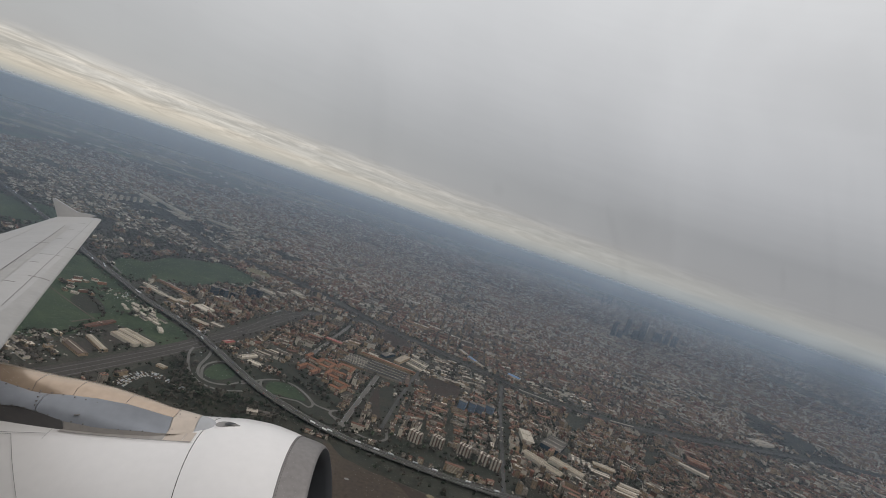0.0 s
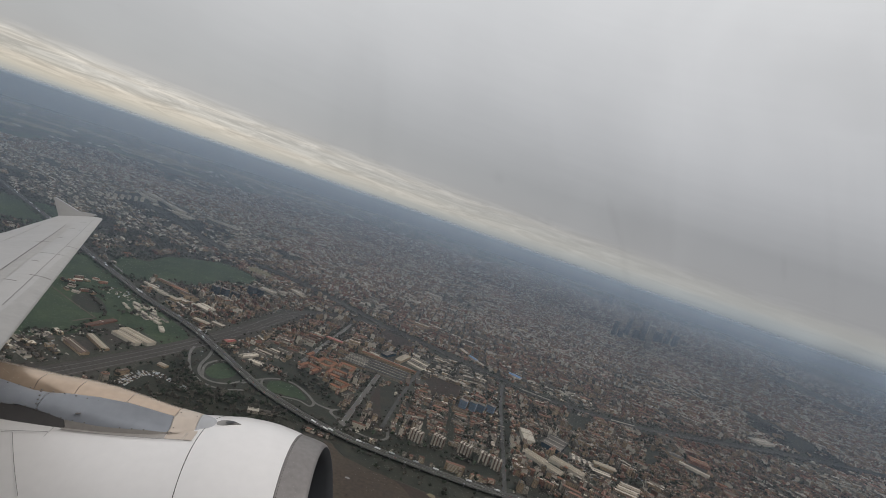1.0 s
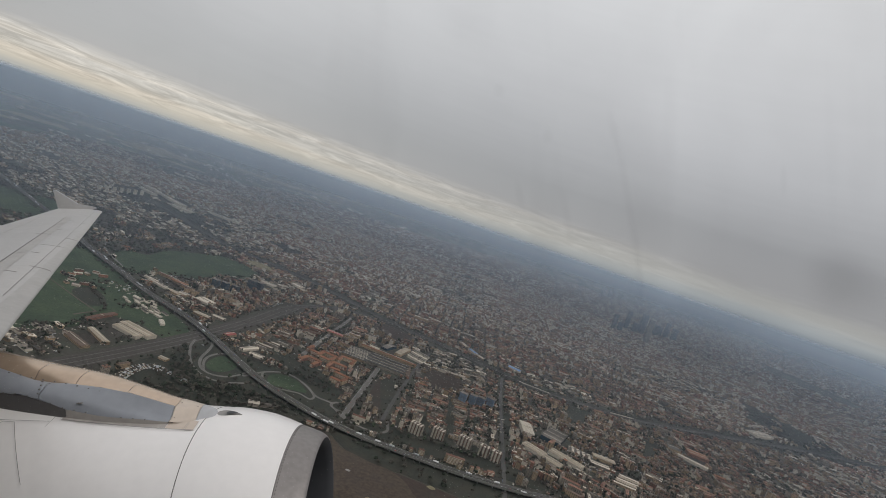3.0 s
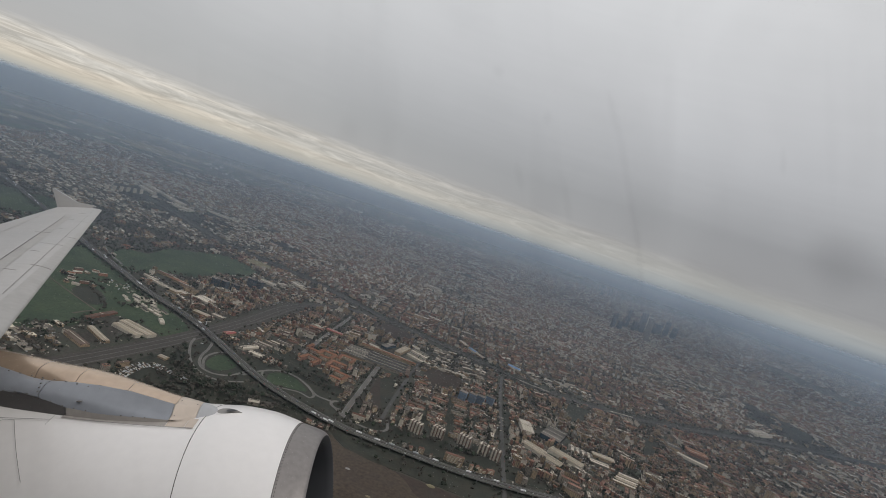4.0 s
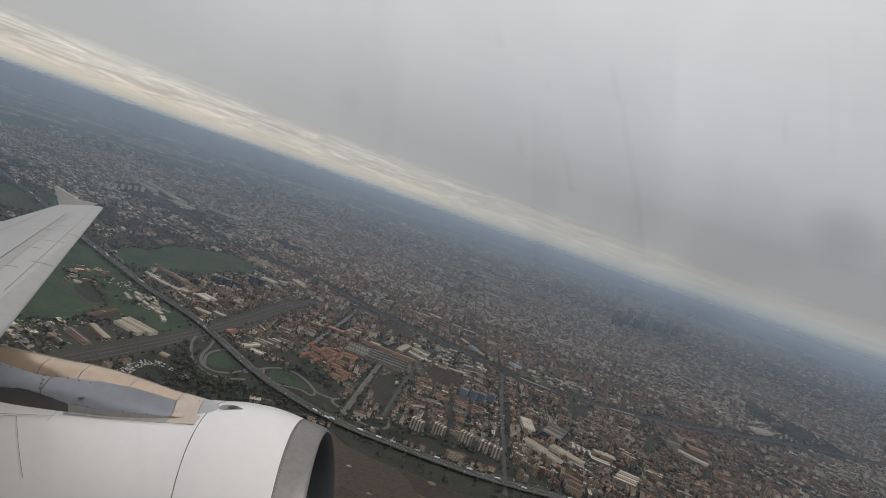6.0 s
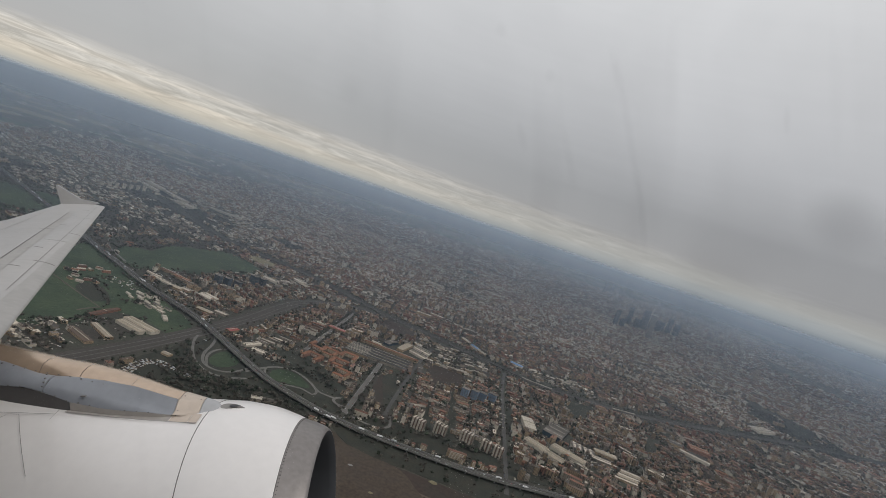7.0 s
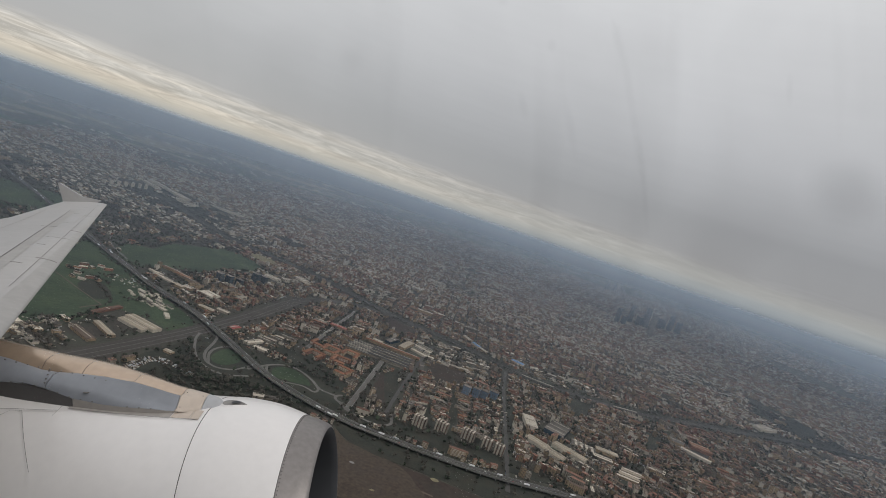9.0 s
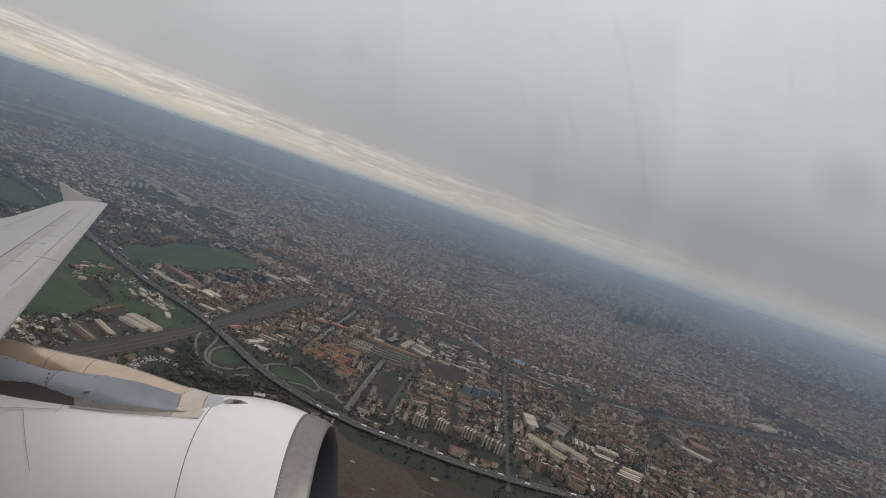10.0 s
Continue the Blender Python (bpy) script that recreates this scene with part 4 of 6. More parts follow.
def build_wing():
    # darker grey stands in for the shade on the down-curving edge
    wing_skin("leading_edge", 0.6, 15.4, 0.0, 0.04, M["worn_shaded_wing"], "leading edge in darker grey that paints its curved shade")
    wing_skin("wing_slat", 0.6, 7.55, 0.0401, 0.16, M["wing_paint"], "pale grey leading edge slat")
    wing_skin("wing_slat", 7.57, 11.3, 0.0401, 0.16, M["wing_paint"])
    wing_skin("wing_slat", 11.32, 15.4, 0.0401, 0.16, M["wing_paint"])
    wing_skin("wing_box", -0.2, 15.4, 0.1605, 0.99, M["wing_paint"], "pale grey wing skin", n=20)
    # rounded tip
    verts, faces = [], []
    m, n = 14, 8
    for i in range(n + 1):
        a = i / n
        y = 15.402 + (TIP.y - 15.402) * a
        nose = 0.36 * a ** 2.5
        for side in (1, -1):
            for k in range(m + 1):
                s = (k / m) ** 2
                back = nose + (chord(y) * 0.99 - nose) * s
                verts.append(wing_point(y, back, thickness(y, s) * (0.75 if side > 0 else -0.5) * (1 - a ** 3 * 0.8)))
    row = 2 * (m + 1)
    for i in range(n):
        for k in range(m):
            faces.append((i * row + k, i * row + k + 1, (i + 1) * row + k + 1, (i + 1) * row + k))
            faces.append((i * row + m + 2 + k, i * row + m + 1 + k, (i + 1) * row + m + 1 + k, (i + 1) * row + m + 2 + k))
    faces.append(tuple([n * row + k for k in range(m + 1)] + [n * row + m + 1 + k for k in range(m, -1, -1)]))
    child(mesh_object("wing_tip", verts, faces, M["wing_paint"]), airliner, "rounded pale grey wing tip")
    # fence at the tip, a thin swept plate
    side_view = [(-9.72, 0.60), (-9.80, 0.632), (-10.0, 0.668), (-10.256, 0.702), (-10.95, 1.10), (-11.0, 1.096), (-10.93, 0.86), (-10.85, 0.57), (-10.80, 0.42), (-10.1, 0.45)]
    k = len(side_view)
    verts = [(x, 16.22, z) for x, z in side_view] + [(x, 16.16, z) for x, z in side_view]
    child(mesh_object("wing_fence", verts, [tuple(range(k)), tuple(range(2 * k - 1, k - 1, -1))] + [(i, i + k, (i + 1) % k + k, (i + 1) % k) for i in range(k)], M["wing_paint"]), airliner, "pale grey swept tip fence")

    def skin_line(y0, b0, y1, b1, width, mat, name="panel_joint", lift=0.005):
        """A thin line on the upper skin, b metres behind the leading edge."""
        pts = []
        for i in range(13):
            y, back = y0 + (y1 - y0) * i / 12, b0 + (b1 - b0) * i / 12
            pts.append(wing_point(y, back, thickness(y, back / chord(y)) * 0.75 + lift))
        strip(name, pts, width, mat, airliner)

    skin_line(4.4, 0.55, 12.6, 0.685, 0.011, M["seam"])
    skin_line(8.3, 1.23, 12.6, 1.26, 0.009, M["soft_seam"])
    skin_line(4.4, 0.20, 14.9, 0.19, 0.006, M["soft_seam"])
    for y, a, b in ((8.5, 0.02, 0.2), (5.8, 0.02, 0.25), (5.4, 0.3, 0.43), (6.75, 0.3, 0.41), (8.85, 0.47, 0.72), (9.65, 0.38, 0.48), (11.6, 0.38, 0.5), (13.4, 0.28, 0.45)):
        skin_line(y, a, y + 0.02, b, 0.009, M["soft_seam"])

    # spoiler panels, a little duller than the skin
    for y0, y1 in ((4.5, 6.6), (6.65, 8.8), (8.85, 10.9), (10.95, 12.5)):
        verts = []
        for i in range(9):
            y = y0 + (y1 - y0) * i / 8
            for back in (0.41 + 0.016 * (y - 4.5), 0.54 + 0.016 * (y - 4.5)):
                verts.append(wing_point(y, back, thickness(y, back / chord(y)) * 0.75 + 0.004))
        child(mesh_object("spoiler", verts, [(2 * i, 2 * i + 1, 2 * i + 3, 2 * i + 2) for i in range(8)], M["worn_shaded_wing"]), airliner, "slightly darker worn spoiler panel")


build_wing()


def build_fuselage():
    """The plain hull round the seat, with one window opening."""
    cy, cz, big = -1.75, -0.3, 1.97
    stations = [(-21.0, 0.35), (-18.0, 0.95), (-15.0, 1.55), (-12.5, 1.88), (-10.0, big), (-5.0, big), (-1.0, big), (-0.3, big), (0.3, big), (1.0, big), (5.0, big), (7.0, 1.95), (8.6, 1.75), (10.0, 1.3), (10.9, 0.75), (11.25, 0.2)]
    turns = [radians(a) for a in (-90, -78, -66, -54, -42, -30, -18, -7, 2.9, 8.75, 14.6, 26, 38, 50, 62, 76, 90, 104, 118, 132, 146, 160, 174, 188, 202, 216, 230, 244, 257)]
    verts, faces = [], []
    for x, r in stations:
        verts += [(x, cy + r * math.cos(a), cz + r * math.sin(a)) for a in turns]
    n = len(turns)
    for i in range(len(stations) - 1):
        for k in range(n):
            if stations[i][0] == -0.3 and k in (8, 9):
                continue
            faces.append((i * n + k, i * n + (k + 1) % n, (i + 1) * n + (k + 1) % n, (i + 1) * n + k))
    faces += [tuple(range(n)), tuple(range((len(stations) - 1) * n, len(stations) * n))[::-1]]
    hull = child(mesh_object("fuselage", verts, faces, M["white_paint"], smooth=True), airliner, "plain white fuselage with a window opening")
    thick = hull.modifiers.new("skin", "SOLIDIFY")
    thick.thickness, thick.offset = 0.03, -1


build_fuselage()


# ---- the city ----
GRID = radians(-3)
OPEN_LAND = [FIELD_BIG, DIRT_LOT, FIELD_WEST, FIELD_MID, FIELD_FAR, FIELD_STRIP, FIELD_NOOK, SOIL, GREEN_EAST, GREEN_RAMPS, PARK, STRIP_SOUTH, WOOD, MEADOW] + PATCHES + BARE + GAPS
CORRIDORS = ((MOTORWAY, 30), (RAIL, 50), (RAIL_CURVE, 26), (MAIN_LINE, 50), (AVENUE, 17), (AVENUE_WEST, 18), (AVENUE_EAST, 16), (AVENUE_FAR, 13))
TAKEN = []  # footprints of single buildings: x, y, reach


def kept_free(x, y, extra=0.0):
    """True where roads, rails, fields or single buildings lie."""
    if math.hypot(x, y) > 4600:
        return False
    if y < 1205 and -260 < x < 430:
        return True
    for line, reach in CORRIDORS:
        if np.min((line[:, 0] - x) ** 2 + (line[:, 1] - y) ** 2) < (reach + extra) ** 2:
            return True
    if any((x - a) ** 2 + (y - b) ** 2 < (c + extra) ** 2 for a, b, c in TAKEN):
        return True
    return any(inside(p, x, y) for p in OPEN_LAND)


# ---- single buildings ----
def hall(x, y, wide, deep, high, turn, roof="pale", wall="plaster_grey", label="", bays=1, ridge=2.0, group="", name="warehouse"):
    """A shed with one or several low gabled bays side by side along its depth, each roof a part."""
    TAKEN.append((x, y, 0.5 * math.hypot(wide, deep) * 0.85))
    px, py, pz, q = lay(x, y)
    thing = empty(name, pose(px, py, pz, 0, 0, turn) @ Matrix.Scale(q, 4), label, "warehouse" if name == "warehouse" else name.replace("_", " "), group)
    child(boxes("wall", [(-wide / 2, wide / 2, -deep / 2, deep / 2, -0.5, high)], M[wall]), thing)
    step = deep / bays
    for i in range(bays):
        a, b = -deep / 2 + i * step, -deep / 2 + (i + 1) * step
        m = (a + b) / 2
        w = wide / 2 + 0.6
        verts = [(-w, a - 0.1, high), (w, a - 0.1, high), (w, m, high + ridge), (-w, m, high + ridge), (w, b - 0.2, high), (-w, b - 0.2, high)]
        verts += [(vx, vy, vz + 0.35) for vx, vy, vz in verts]
        faces = [(6, 7, 8, 9), (9, 8, 10, 11), (0, 1, 7, 6), (5, 11, 10, 4), (1, 2, 8, 7), (2, 4, 10, 8), (0, 6, 9, 3), (3, 9, 11, 5)]
        part_roof = child(mesh_object("roof", verts, faces, M[roof]), thing)
        lantern = 0.4 if roof == "slate" else 0.9
        if step > 9:
            child(boxes("skylight", [(-w * 0.9, w * 0.9, m - lantern, m + lantern, high + ridge + 0.1, high + ridge + 0.9)], M["white_wall" if roof != "pale" else "grey"]), part_roof)
    return thing


hall(-742, 1402, 112, 30, 9, -18, "beige", "white_wall", "large beige-roofed warehouse beside the railway", 2, 1.6)
hall(-752, 1372, 92, 26, 8, -18, "beige", "white_wall", "beige flat-roofed warehouse with white walls", 1, 1.4)
hall(-776, 1288, 96, 17, 7, -32, "beige", "plaster", "long narrow shed with a tan roof", 1, 2.0)
hall(-786, 1225, 82, 22, 7, -27, "brown", "plaster", "long shed with a brown roof", 1, 2.0)
hall(-790, 2350, 46, 26, 9, -20, "pale", "white_wall", "white-roofed industrial hall with white walls")
hall(-735, 2395, 70, 34, 9, -14, "pale", "white_wall", "white-roofed industrial hall beside offices")
hall(-640, 2560, 60, 40, 9, -30, "pale", "white_wall", "cream-roofed hall beside the railway", 2)
hall(-600, 2500, 52, 36, 9, -30, "beige", "plaster", "tan-roofed hall beside the railway", 2)
hall(-768, 1842, 62, 44, 8, -20, "pale", "white_wall", "pale flat-roofed store on open ground")
hall(-700, 1690, 60, 22, 7, -10, "beige", "plaster", "small beige sheds beside the railway")
hall(-655, 1720, 44, 20, 7, -10, "pale", "plaster_grey", "small pale shed beside the railway")
hall(-470, 1545, 62, 20, 6, 62, "pale", "white_wall", "white-roofed long shed beside the motorway")
hall(-432, 1512, 44, 20, 6, -5, "pale", "white_wall", "white-roofed shed beside the motorway")
for k in range(5):
    hall(-455 + 12 * k, 1592 + 23 * k, 46, 11, 5, -8, "pale" if k % 2 else "grey", "plaster_grey", "one of several narrow parallel sheds", group="row of narrow sheds")
hall(-596, 1288, 24, 16, 5, -10, "beige", "plaster", "small tan-roofed store on open land")
hall(-318, 1215, 26, 18, 8, 20, "pale", "plaster_grey", "small pale building beside the motorway")
hall(-288, 1227, 34, 12, 7, 20, "grey", "plaster_grey", "grey workshop beside the motorway", 2)
hall(-858, 1412, 14, 104, 6, -8, "tile", "plaster_red", "long low red-roofed stable beside fields", 1, 1.8)
# farm and workshops among the fields beside the motorway
for k, (x, y) in enumerate(((-1159, 1640), (-1139, 1652), (-1159, 1711), (-1125, 1706), (-1123, 1746), (-1090, 1737), (-1091, 1570), (-1062, 1574), (-1059, 1607), (-1031, 1608), (-1105, 1610), (-1140, 1680))):
    hall(x, y, 16 + 5 * (k % 3), 11 + 2 * (k % 2), 6, -20 + 35 * (k % 3), ("tile", "orange", "brown", "pale")[k % 4], ("plaster", "white_wall", "plaster_red")[k % 3], ("terracotta-roofed", "orange-roofed", "brown-roofed", "pale-roofed")[k % 4] + " farm building among green fields", 1, 2.6, "farm buildings", "farm_house")
for k, (x, y) in enumerate(((-923, 1612), (-909, 1652), (-886, 1663), (-857, 1662), (-858, 1567), (-835, 1578), (-807, 1570), (-777, 1557), (-776, 1594), (-830, 1620), (-880, 1610), (-893, 1632), (-870, 1640), (-845, 1640), (-822, 1560), (-795, 1582), (-846, 1595), (-815, 1600), (-900, 1592))):
    hall(x, y, 19 + 6 * (k % 3), 9 + 3 * (k % 2), 4.5, -28 + 12 * (k % 2), ("pale", "white_wall", "grey")[k % 3], "white_wall", ("pale", "white", "grey")[k % 3] + "-roofed workshop beside the motorway", 1, 1.8, "workshops beside the motorway")
hall(-739, 1514, 12, 40, 6, 40, "white_wall", "white_wall", "long narrow white-roofed shed beside a field")
for k, (x, y) in enumerate(((-1008, 1889), (-978, 1867), (-951, 1855), (-925, 1841))):
    hall(x, y, 62, 13, 6, -14, "pale", "white_wall", "long pale-roofed storage shed in a row", 1, 1.5, "row of storage sheds")
for x, y, w, d, roof, label in ((-995, 1978, 90, 18, "tile", "long red-roofed shed beside the big field"), (-931, 1952, 70, 24, "orange", "terracotta-roofed depot beside the big field"), (-894, 1925, 60, 20, "brown", "brown-roofed depot beside the big field"), (-877, 1820, 44, 22, "beige", "tan-roofed depot beside the motorway"), (-848, 1835, 36, 26, "pale", "pale-roofed depot beside the motorway")):
    hall(x, y, w, d, 8, -14, roof, "plaster", label)
# railway works: long parallel halls
for k in range(5):
    hall(-178 + 2 * k, 1792 + 23 * k, 93, 21, 8, -6, "grey" if k % 2 else "slate", "plaster", "grey hall of the railway works", 2, 2.2, group="grey works halls")
for k in range(4):
    hall(-63 + 2.5 * k, 1788 + 30 * k, 154, 17, 10, -5, "slate", "plaster_grey", "long dark hall of the railway works", 1, 3.6, group="dark works halls")
hall(-66, 1946, 226, 18, 9, -8, "orange", "plaster", "very long tan-roofed works hall", 1, 2.6)
hall(-132, 1985, 40, 18, 8, -12, "pale", "plaster", "pale-roofed hall behind the railway works")
hall(24, 1830, 14, 120, 9, 2, "brown", "plaster_red", "brown transverse works hall", 1, 1.5)
hall(60, 1850, 16, 96, 9, 2, "grey", "plaster_red", "grey transverse works hall", 1, 1.5)
hall(-20, 2052, 26, 120, 10, -16, "beige", "plaster", "long tan hall behind the railway works", 1, 2.5)
for k in range(4):
    hall(38 + 6 * k, 2012 + 34 * k, 78, 15, 8, -30, "pale" if k % 2 == 0 else "grey", "white_wall", "white shed in a row behind the works", 1, 2.2, group="white sheds behind the works")
hall(-80, 2050, 26, 80, 9, -24, "grey", "glass", "round-roofed glass hall behind the works", 1, 4.0)
# industry east of the long avenue
hall(458, 1670, 38, 92, 13, 2, "pale", "white_wall", "tall store with a pale flat roof")
hall(560, 1685, 66, 120, 14, -27, "grey", "glass", "large grey office and works building with glass bays", 3, 1.2)
for k, (x, y, w, d, t) in enumerate(((462, 1522, 74, 36, -34), (505, 1480, 74, 34, -34), (548, 1545, 60, 40, -34), (590, 1520, 58, 34, -34))):
    hall(x, y, w, d, 10, t, "beige", "white_wall", "beige round-roofed factory hall", 2, 3.2, group="factory halls")
for k in range(9):
    hall(606 + 8.5 * k, 1640 - 3 * k, 7, 46, 6, -12, "pale" if k % 2 else "grey", "white_wall", "narrow saw-tooth workshop bay", 1, 2.5, group="saw-tooth bays")
hall(722, 1640, 74, 30, 9, -6, "beige", "plaster", "factory hall with a beige roof", 2)
hall(690, 1580, 60, 26, 8, -8, "pale", "plaster_grey", "factory hall with a pale roof", 2)
for k in range(5):
    hall(742 + 10 * k, 1488 + 16 * k, 66, 13, 7, -10, "pale" if k % 2 == 0 else "beige", "plaster", "one of five parallel pale sheds", group="parallel pale sheds")
hall(505, 2390, 60, 34, 10, -25, "blue", "white_wall", "blue-roofed shed beside the railway")
hall(255, 2520, 70, 24, 9, -60, "beige", "plaster", "tan goods shed beside the railway")
hall(300, 2450, 60, 22, 9, -55, "blue", "white_wall", "blue and white goods shed beside the railway")
hall(335, 2390, 50, 24, 9, -50, "beige", "plaster", "tan-roofed goods shed beside the railway")
hall(-560, 1600, 40, 22, 8, 70, "red", "plaster", "small shed with a red metal roof")
hall(-295, 1985, 74, 24, 9, -8, "red", "plaster", "long red-roofed market hall", 2)
hall(2010, 2810, 200, 70, 12, 30, "pale", "white_wall", "large distant hall with a pale roof", 2)
hall(1175, 1930, 110, 20, 10, -30, "pale", "white_wall", "long distant hall with a pale roof")
hall(1130, 2010, 50, 50, 12, -10, "grey", "plaster", "square grey hall among red houses")
hall(1240, 2030, 80, 60, 12, -10, "orange", "plaster_red", "large building with an orange roof", 2)
# far industrial strip
for x, y, w, d, t in ((-2450, 4130, 420, 50, -33), (-2250, 3990, 380, 40, -33), (-2080, 3870, 300, 60, -33), (-1880, 3650, 170, 60, -12), (-1690, 3905, 260, 40, -5), (-2330, 3920, 260, 46, -33)):
    hall(x, y, w, d, 14, t, "pale", "white_wall", "very long pale roof of a distant factory", 2, 2.0, group="distant factory strip")


def slab_block(x, y, wide, deep, high, turn, label, lift=1):
    """A white block of flats with upright bays, recessed balcony stacks and roof huts."""
    TAKEN.append((x, y, 0.5 * math.hypot(wide, deep)))
    thing = empty("apartment_block", pose(x, y, 0, 0, 0, turn), label, "apartment block", "white blocks of flats")
    child(boxes("wall", [(-wide / 2, wide / 2, -deep / 2, deep / 2, -0.5, high)], M["plaster_grey"]), thing)
    n = max(3, int(wide / 9))
    for i in range(n):
        a = -wide / 2 + wide * (i + 0.12) / n
        b = -wide / 2 + wide * (i + 0.62) / n
        child(boxes("bay", [(a, b, -deep / 2 - 2.4, deep / 2 + 2.4, -0.5, high + 0.8)], M["white_wall"]), thing)
        for k in range(int(high / 3)):
            child(boxes("balcony", [(b + 0.3, -wide / 2 + wide * (i + 1.05) / n, -deep / 2 - 1.5, -deep / 2 + 0.1, 3 * k + 2.6, 3 * k + 3.5)], M["plaster_red"]), thing)
    roof = child(boxes("roof", [(-wide / 2 + 0.4, wide / 2 - 0.4, -deep / 2 + 0.4, deep / 2 - 0.4, high, high + 0.5)], M["brown"]), thing)
    child(boxes("roof_hut", [(-4, 3, -3, 3, high + 0.5, high + 3.4)], M["plaster_grey"]), roof)


for x, y, w, t in ((90, 1366, 38, -24), (154, 1380, 36, -24), (232, 1386, 38, -24), (288, 1372, 30, -18), (322, 1362, 28, -18)):
    slab_block(x, y, w, 15, 29, t, "white nine-storey block of flats with stacked balconies")


def office(x, y, wide, deep, high, turn, label, name="office_tower", skin="glass"):
    """A glass block with floor bands; every band a part."""
    px, py, pz, q = lay(x, y)
    TAKEN.append((x, y, 0.5 * math.hypot(wide, deep)))
    thing = empty(name, pose(px, py, pz, 0, 0, turn) @ Matrix.Scale(q, 4), label, name.replace("_", " "))
    child(boxes("body", [(-wide / 2, wide / 2, -deep / 2, deep / 2, -0.5, high)], M[skin]), thing)
    step = 3.6 if high < 60 else 9.0
    for k in range(1, int(high / step)):
        child(boxes("floor_band", [(-wide / 2 - 0.25, wide / 2 + 0.25, -deep / 2 - 0.25, deep / 2 + 0.25, k * step, k * step + step * 0.22)], M["slate" if high > 60 and skin == "glass" else "grey"]), thing)
    child(boxes("roof", [(-wide / 2 - 0.4, wide / 2 + 0.4, -deep / 2 - 0.4, deep / 2 + 0.4, high, high + 1.2)], M["grey"]), thing)


for x, y, w, d, h in ((-838, 2055, 26, 22, 36), (-806, 2075, 26, 22, 32), (-770, 2095, 30, 20, 26), (-752, 2225, 34, 24, 40), (-722, 2245, 26, 20, 34)):
    office(x, y, w, d, h, -20, "dark blue glass office block near the railway")
for x, y, w, h in ((232, 1740, 26, 30), (268, 1752, 24, 30), (300, 1768, 28, 26), (338, 1800, 30, 24)):
    office(x, y, w, 20, h, -20, "pale blue panelled office building with grey bands", "office_block", "blue_panel")
# skyline of the city centre: x, y, width, height, skin
for x, y, w, h, skin in ((2012, 5515, 42, 170, "glass"), (2130, 5634, 50, 90, "glass"), (2347, 6042, 46, 217, "glass"), (2435, 5991, 60, 110, "glass"), (2532, 6043, 66, 240, "glass"), (2330, 5363, 52, 245, "plaster_grey"), (2955, 6582, 100, 125, "glass"),
                         (3131, 6701, 58, 190, "glass"), (3236, 6689, 66, 145, "glass"), (3618, 11149, 60, 221, "glass"), (3967, 11795, 62, 207, "glass"), (4183, 12073, 80, 165, "plaster_grey"), (3099, 4686, 40, 135, "plaster"), (3246, 7496, 100, 125, "white_wall")):
    office(x, y, w, w * 0.6, h, 12, "distant dark glass skyscraper in the hazy city centre" if skin == "glass" else "distant pale skyscraper in the hazy city centre", "skyscraper", skin)


def house(x, y, wide, deep, high, turn, wall, roof, pitched, label, group):
    """One house: walls, a hipped or flat roof, a chimney or stair head, storey ledges."""
    thing = empty("house", pose(x, y, 0, 0, 0, math.degrees(turn)), label, "house", group)
    a, b, o = wide / 2, deep / 2, 0.6
    child(boxes("wall", [(-a, a, -b, b, -0.5, high)], FABRIC_MATS[wall]), thing)
    if pitched:
        t = min(a, b) * 0.6
        base = [(-a - o, -b - o, high), (a + o, -b - o, high), (a + o, b + o, high), (-a - o, b + o, high)]
        top = [(-a + b * 0.8, 0, high + t), (a - b * 0.8, 0, high + t)] if a >= b else [(0, -b + a * 0.8, high + t), (0, b - a * 0.8, high + t)]
        if a >= b:
            faces = [(0, 1, 5, 4), (2, 3, 4, 5), (1, 2, 5), (3, 0, 4), (3, 2, 1, 0)]
        else:
            faces = [(1, 2, 5, 4), (3, 0, 4, 5), (0, 1, 4), (2, 3, 5), (3, 2, 1, 0)]
        part_roof = child(mesh_object("roof", base + top, faces, FABRIC_MATS[roof]), thing)
        child(boxes("chimney", [(a * 0.3, a * 0.3 + 0.9, b * 0.3, b * 0.3 + 0.9, high, high + t + 0.8)], M["plaster_red"]), part_roof)
    else:
        part_roof = child(boxes("roof", [(-a - 0.2, a + 0.2, -b - 0.2, b + 0.2, high, high + 0.5)], FABRIC_MATS[roof]), thing)
        child(boxes("stair_head", [(-a * 0.3, a * 0.15, -b * 0.3, b * 0.3, high + 0.5, high + 3.0)], FABRIC_MATS[wall]), part_roof)
    child(boxes("balcony_strip", [(-a * 0.75, a * 0.75, -b - 1.1, -b, z, z + 0.9) for z in np.arange(3.2, high - 1.5, 3.1)] or [(-a * 0.3, a * 0.3, -b - 0.5, -b, 1, 2)], M["white_wall"]), thing)


FABRIC_MATS = [M[k] for k in ("plaster", "plaster_grey", "plaster_red", "white_wall", "tile", "brown", "grey", "pale", "orange")]
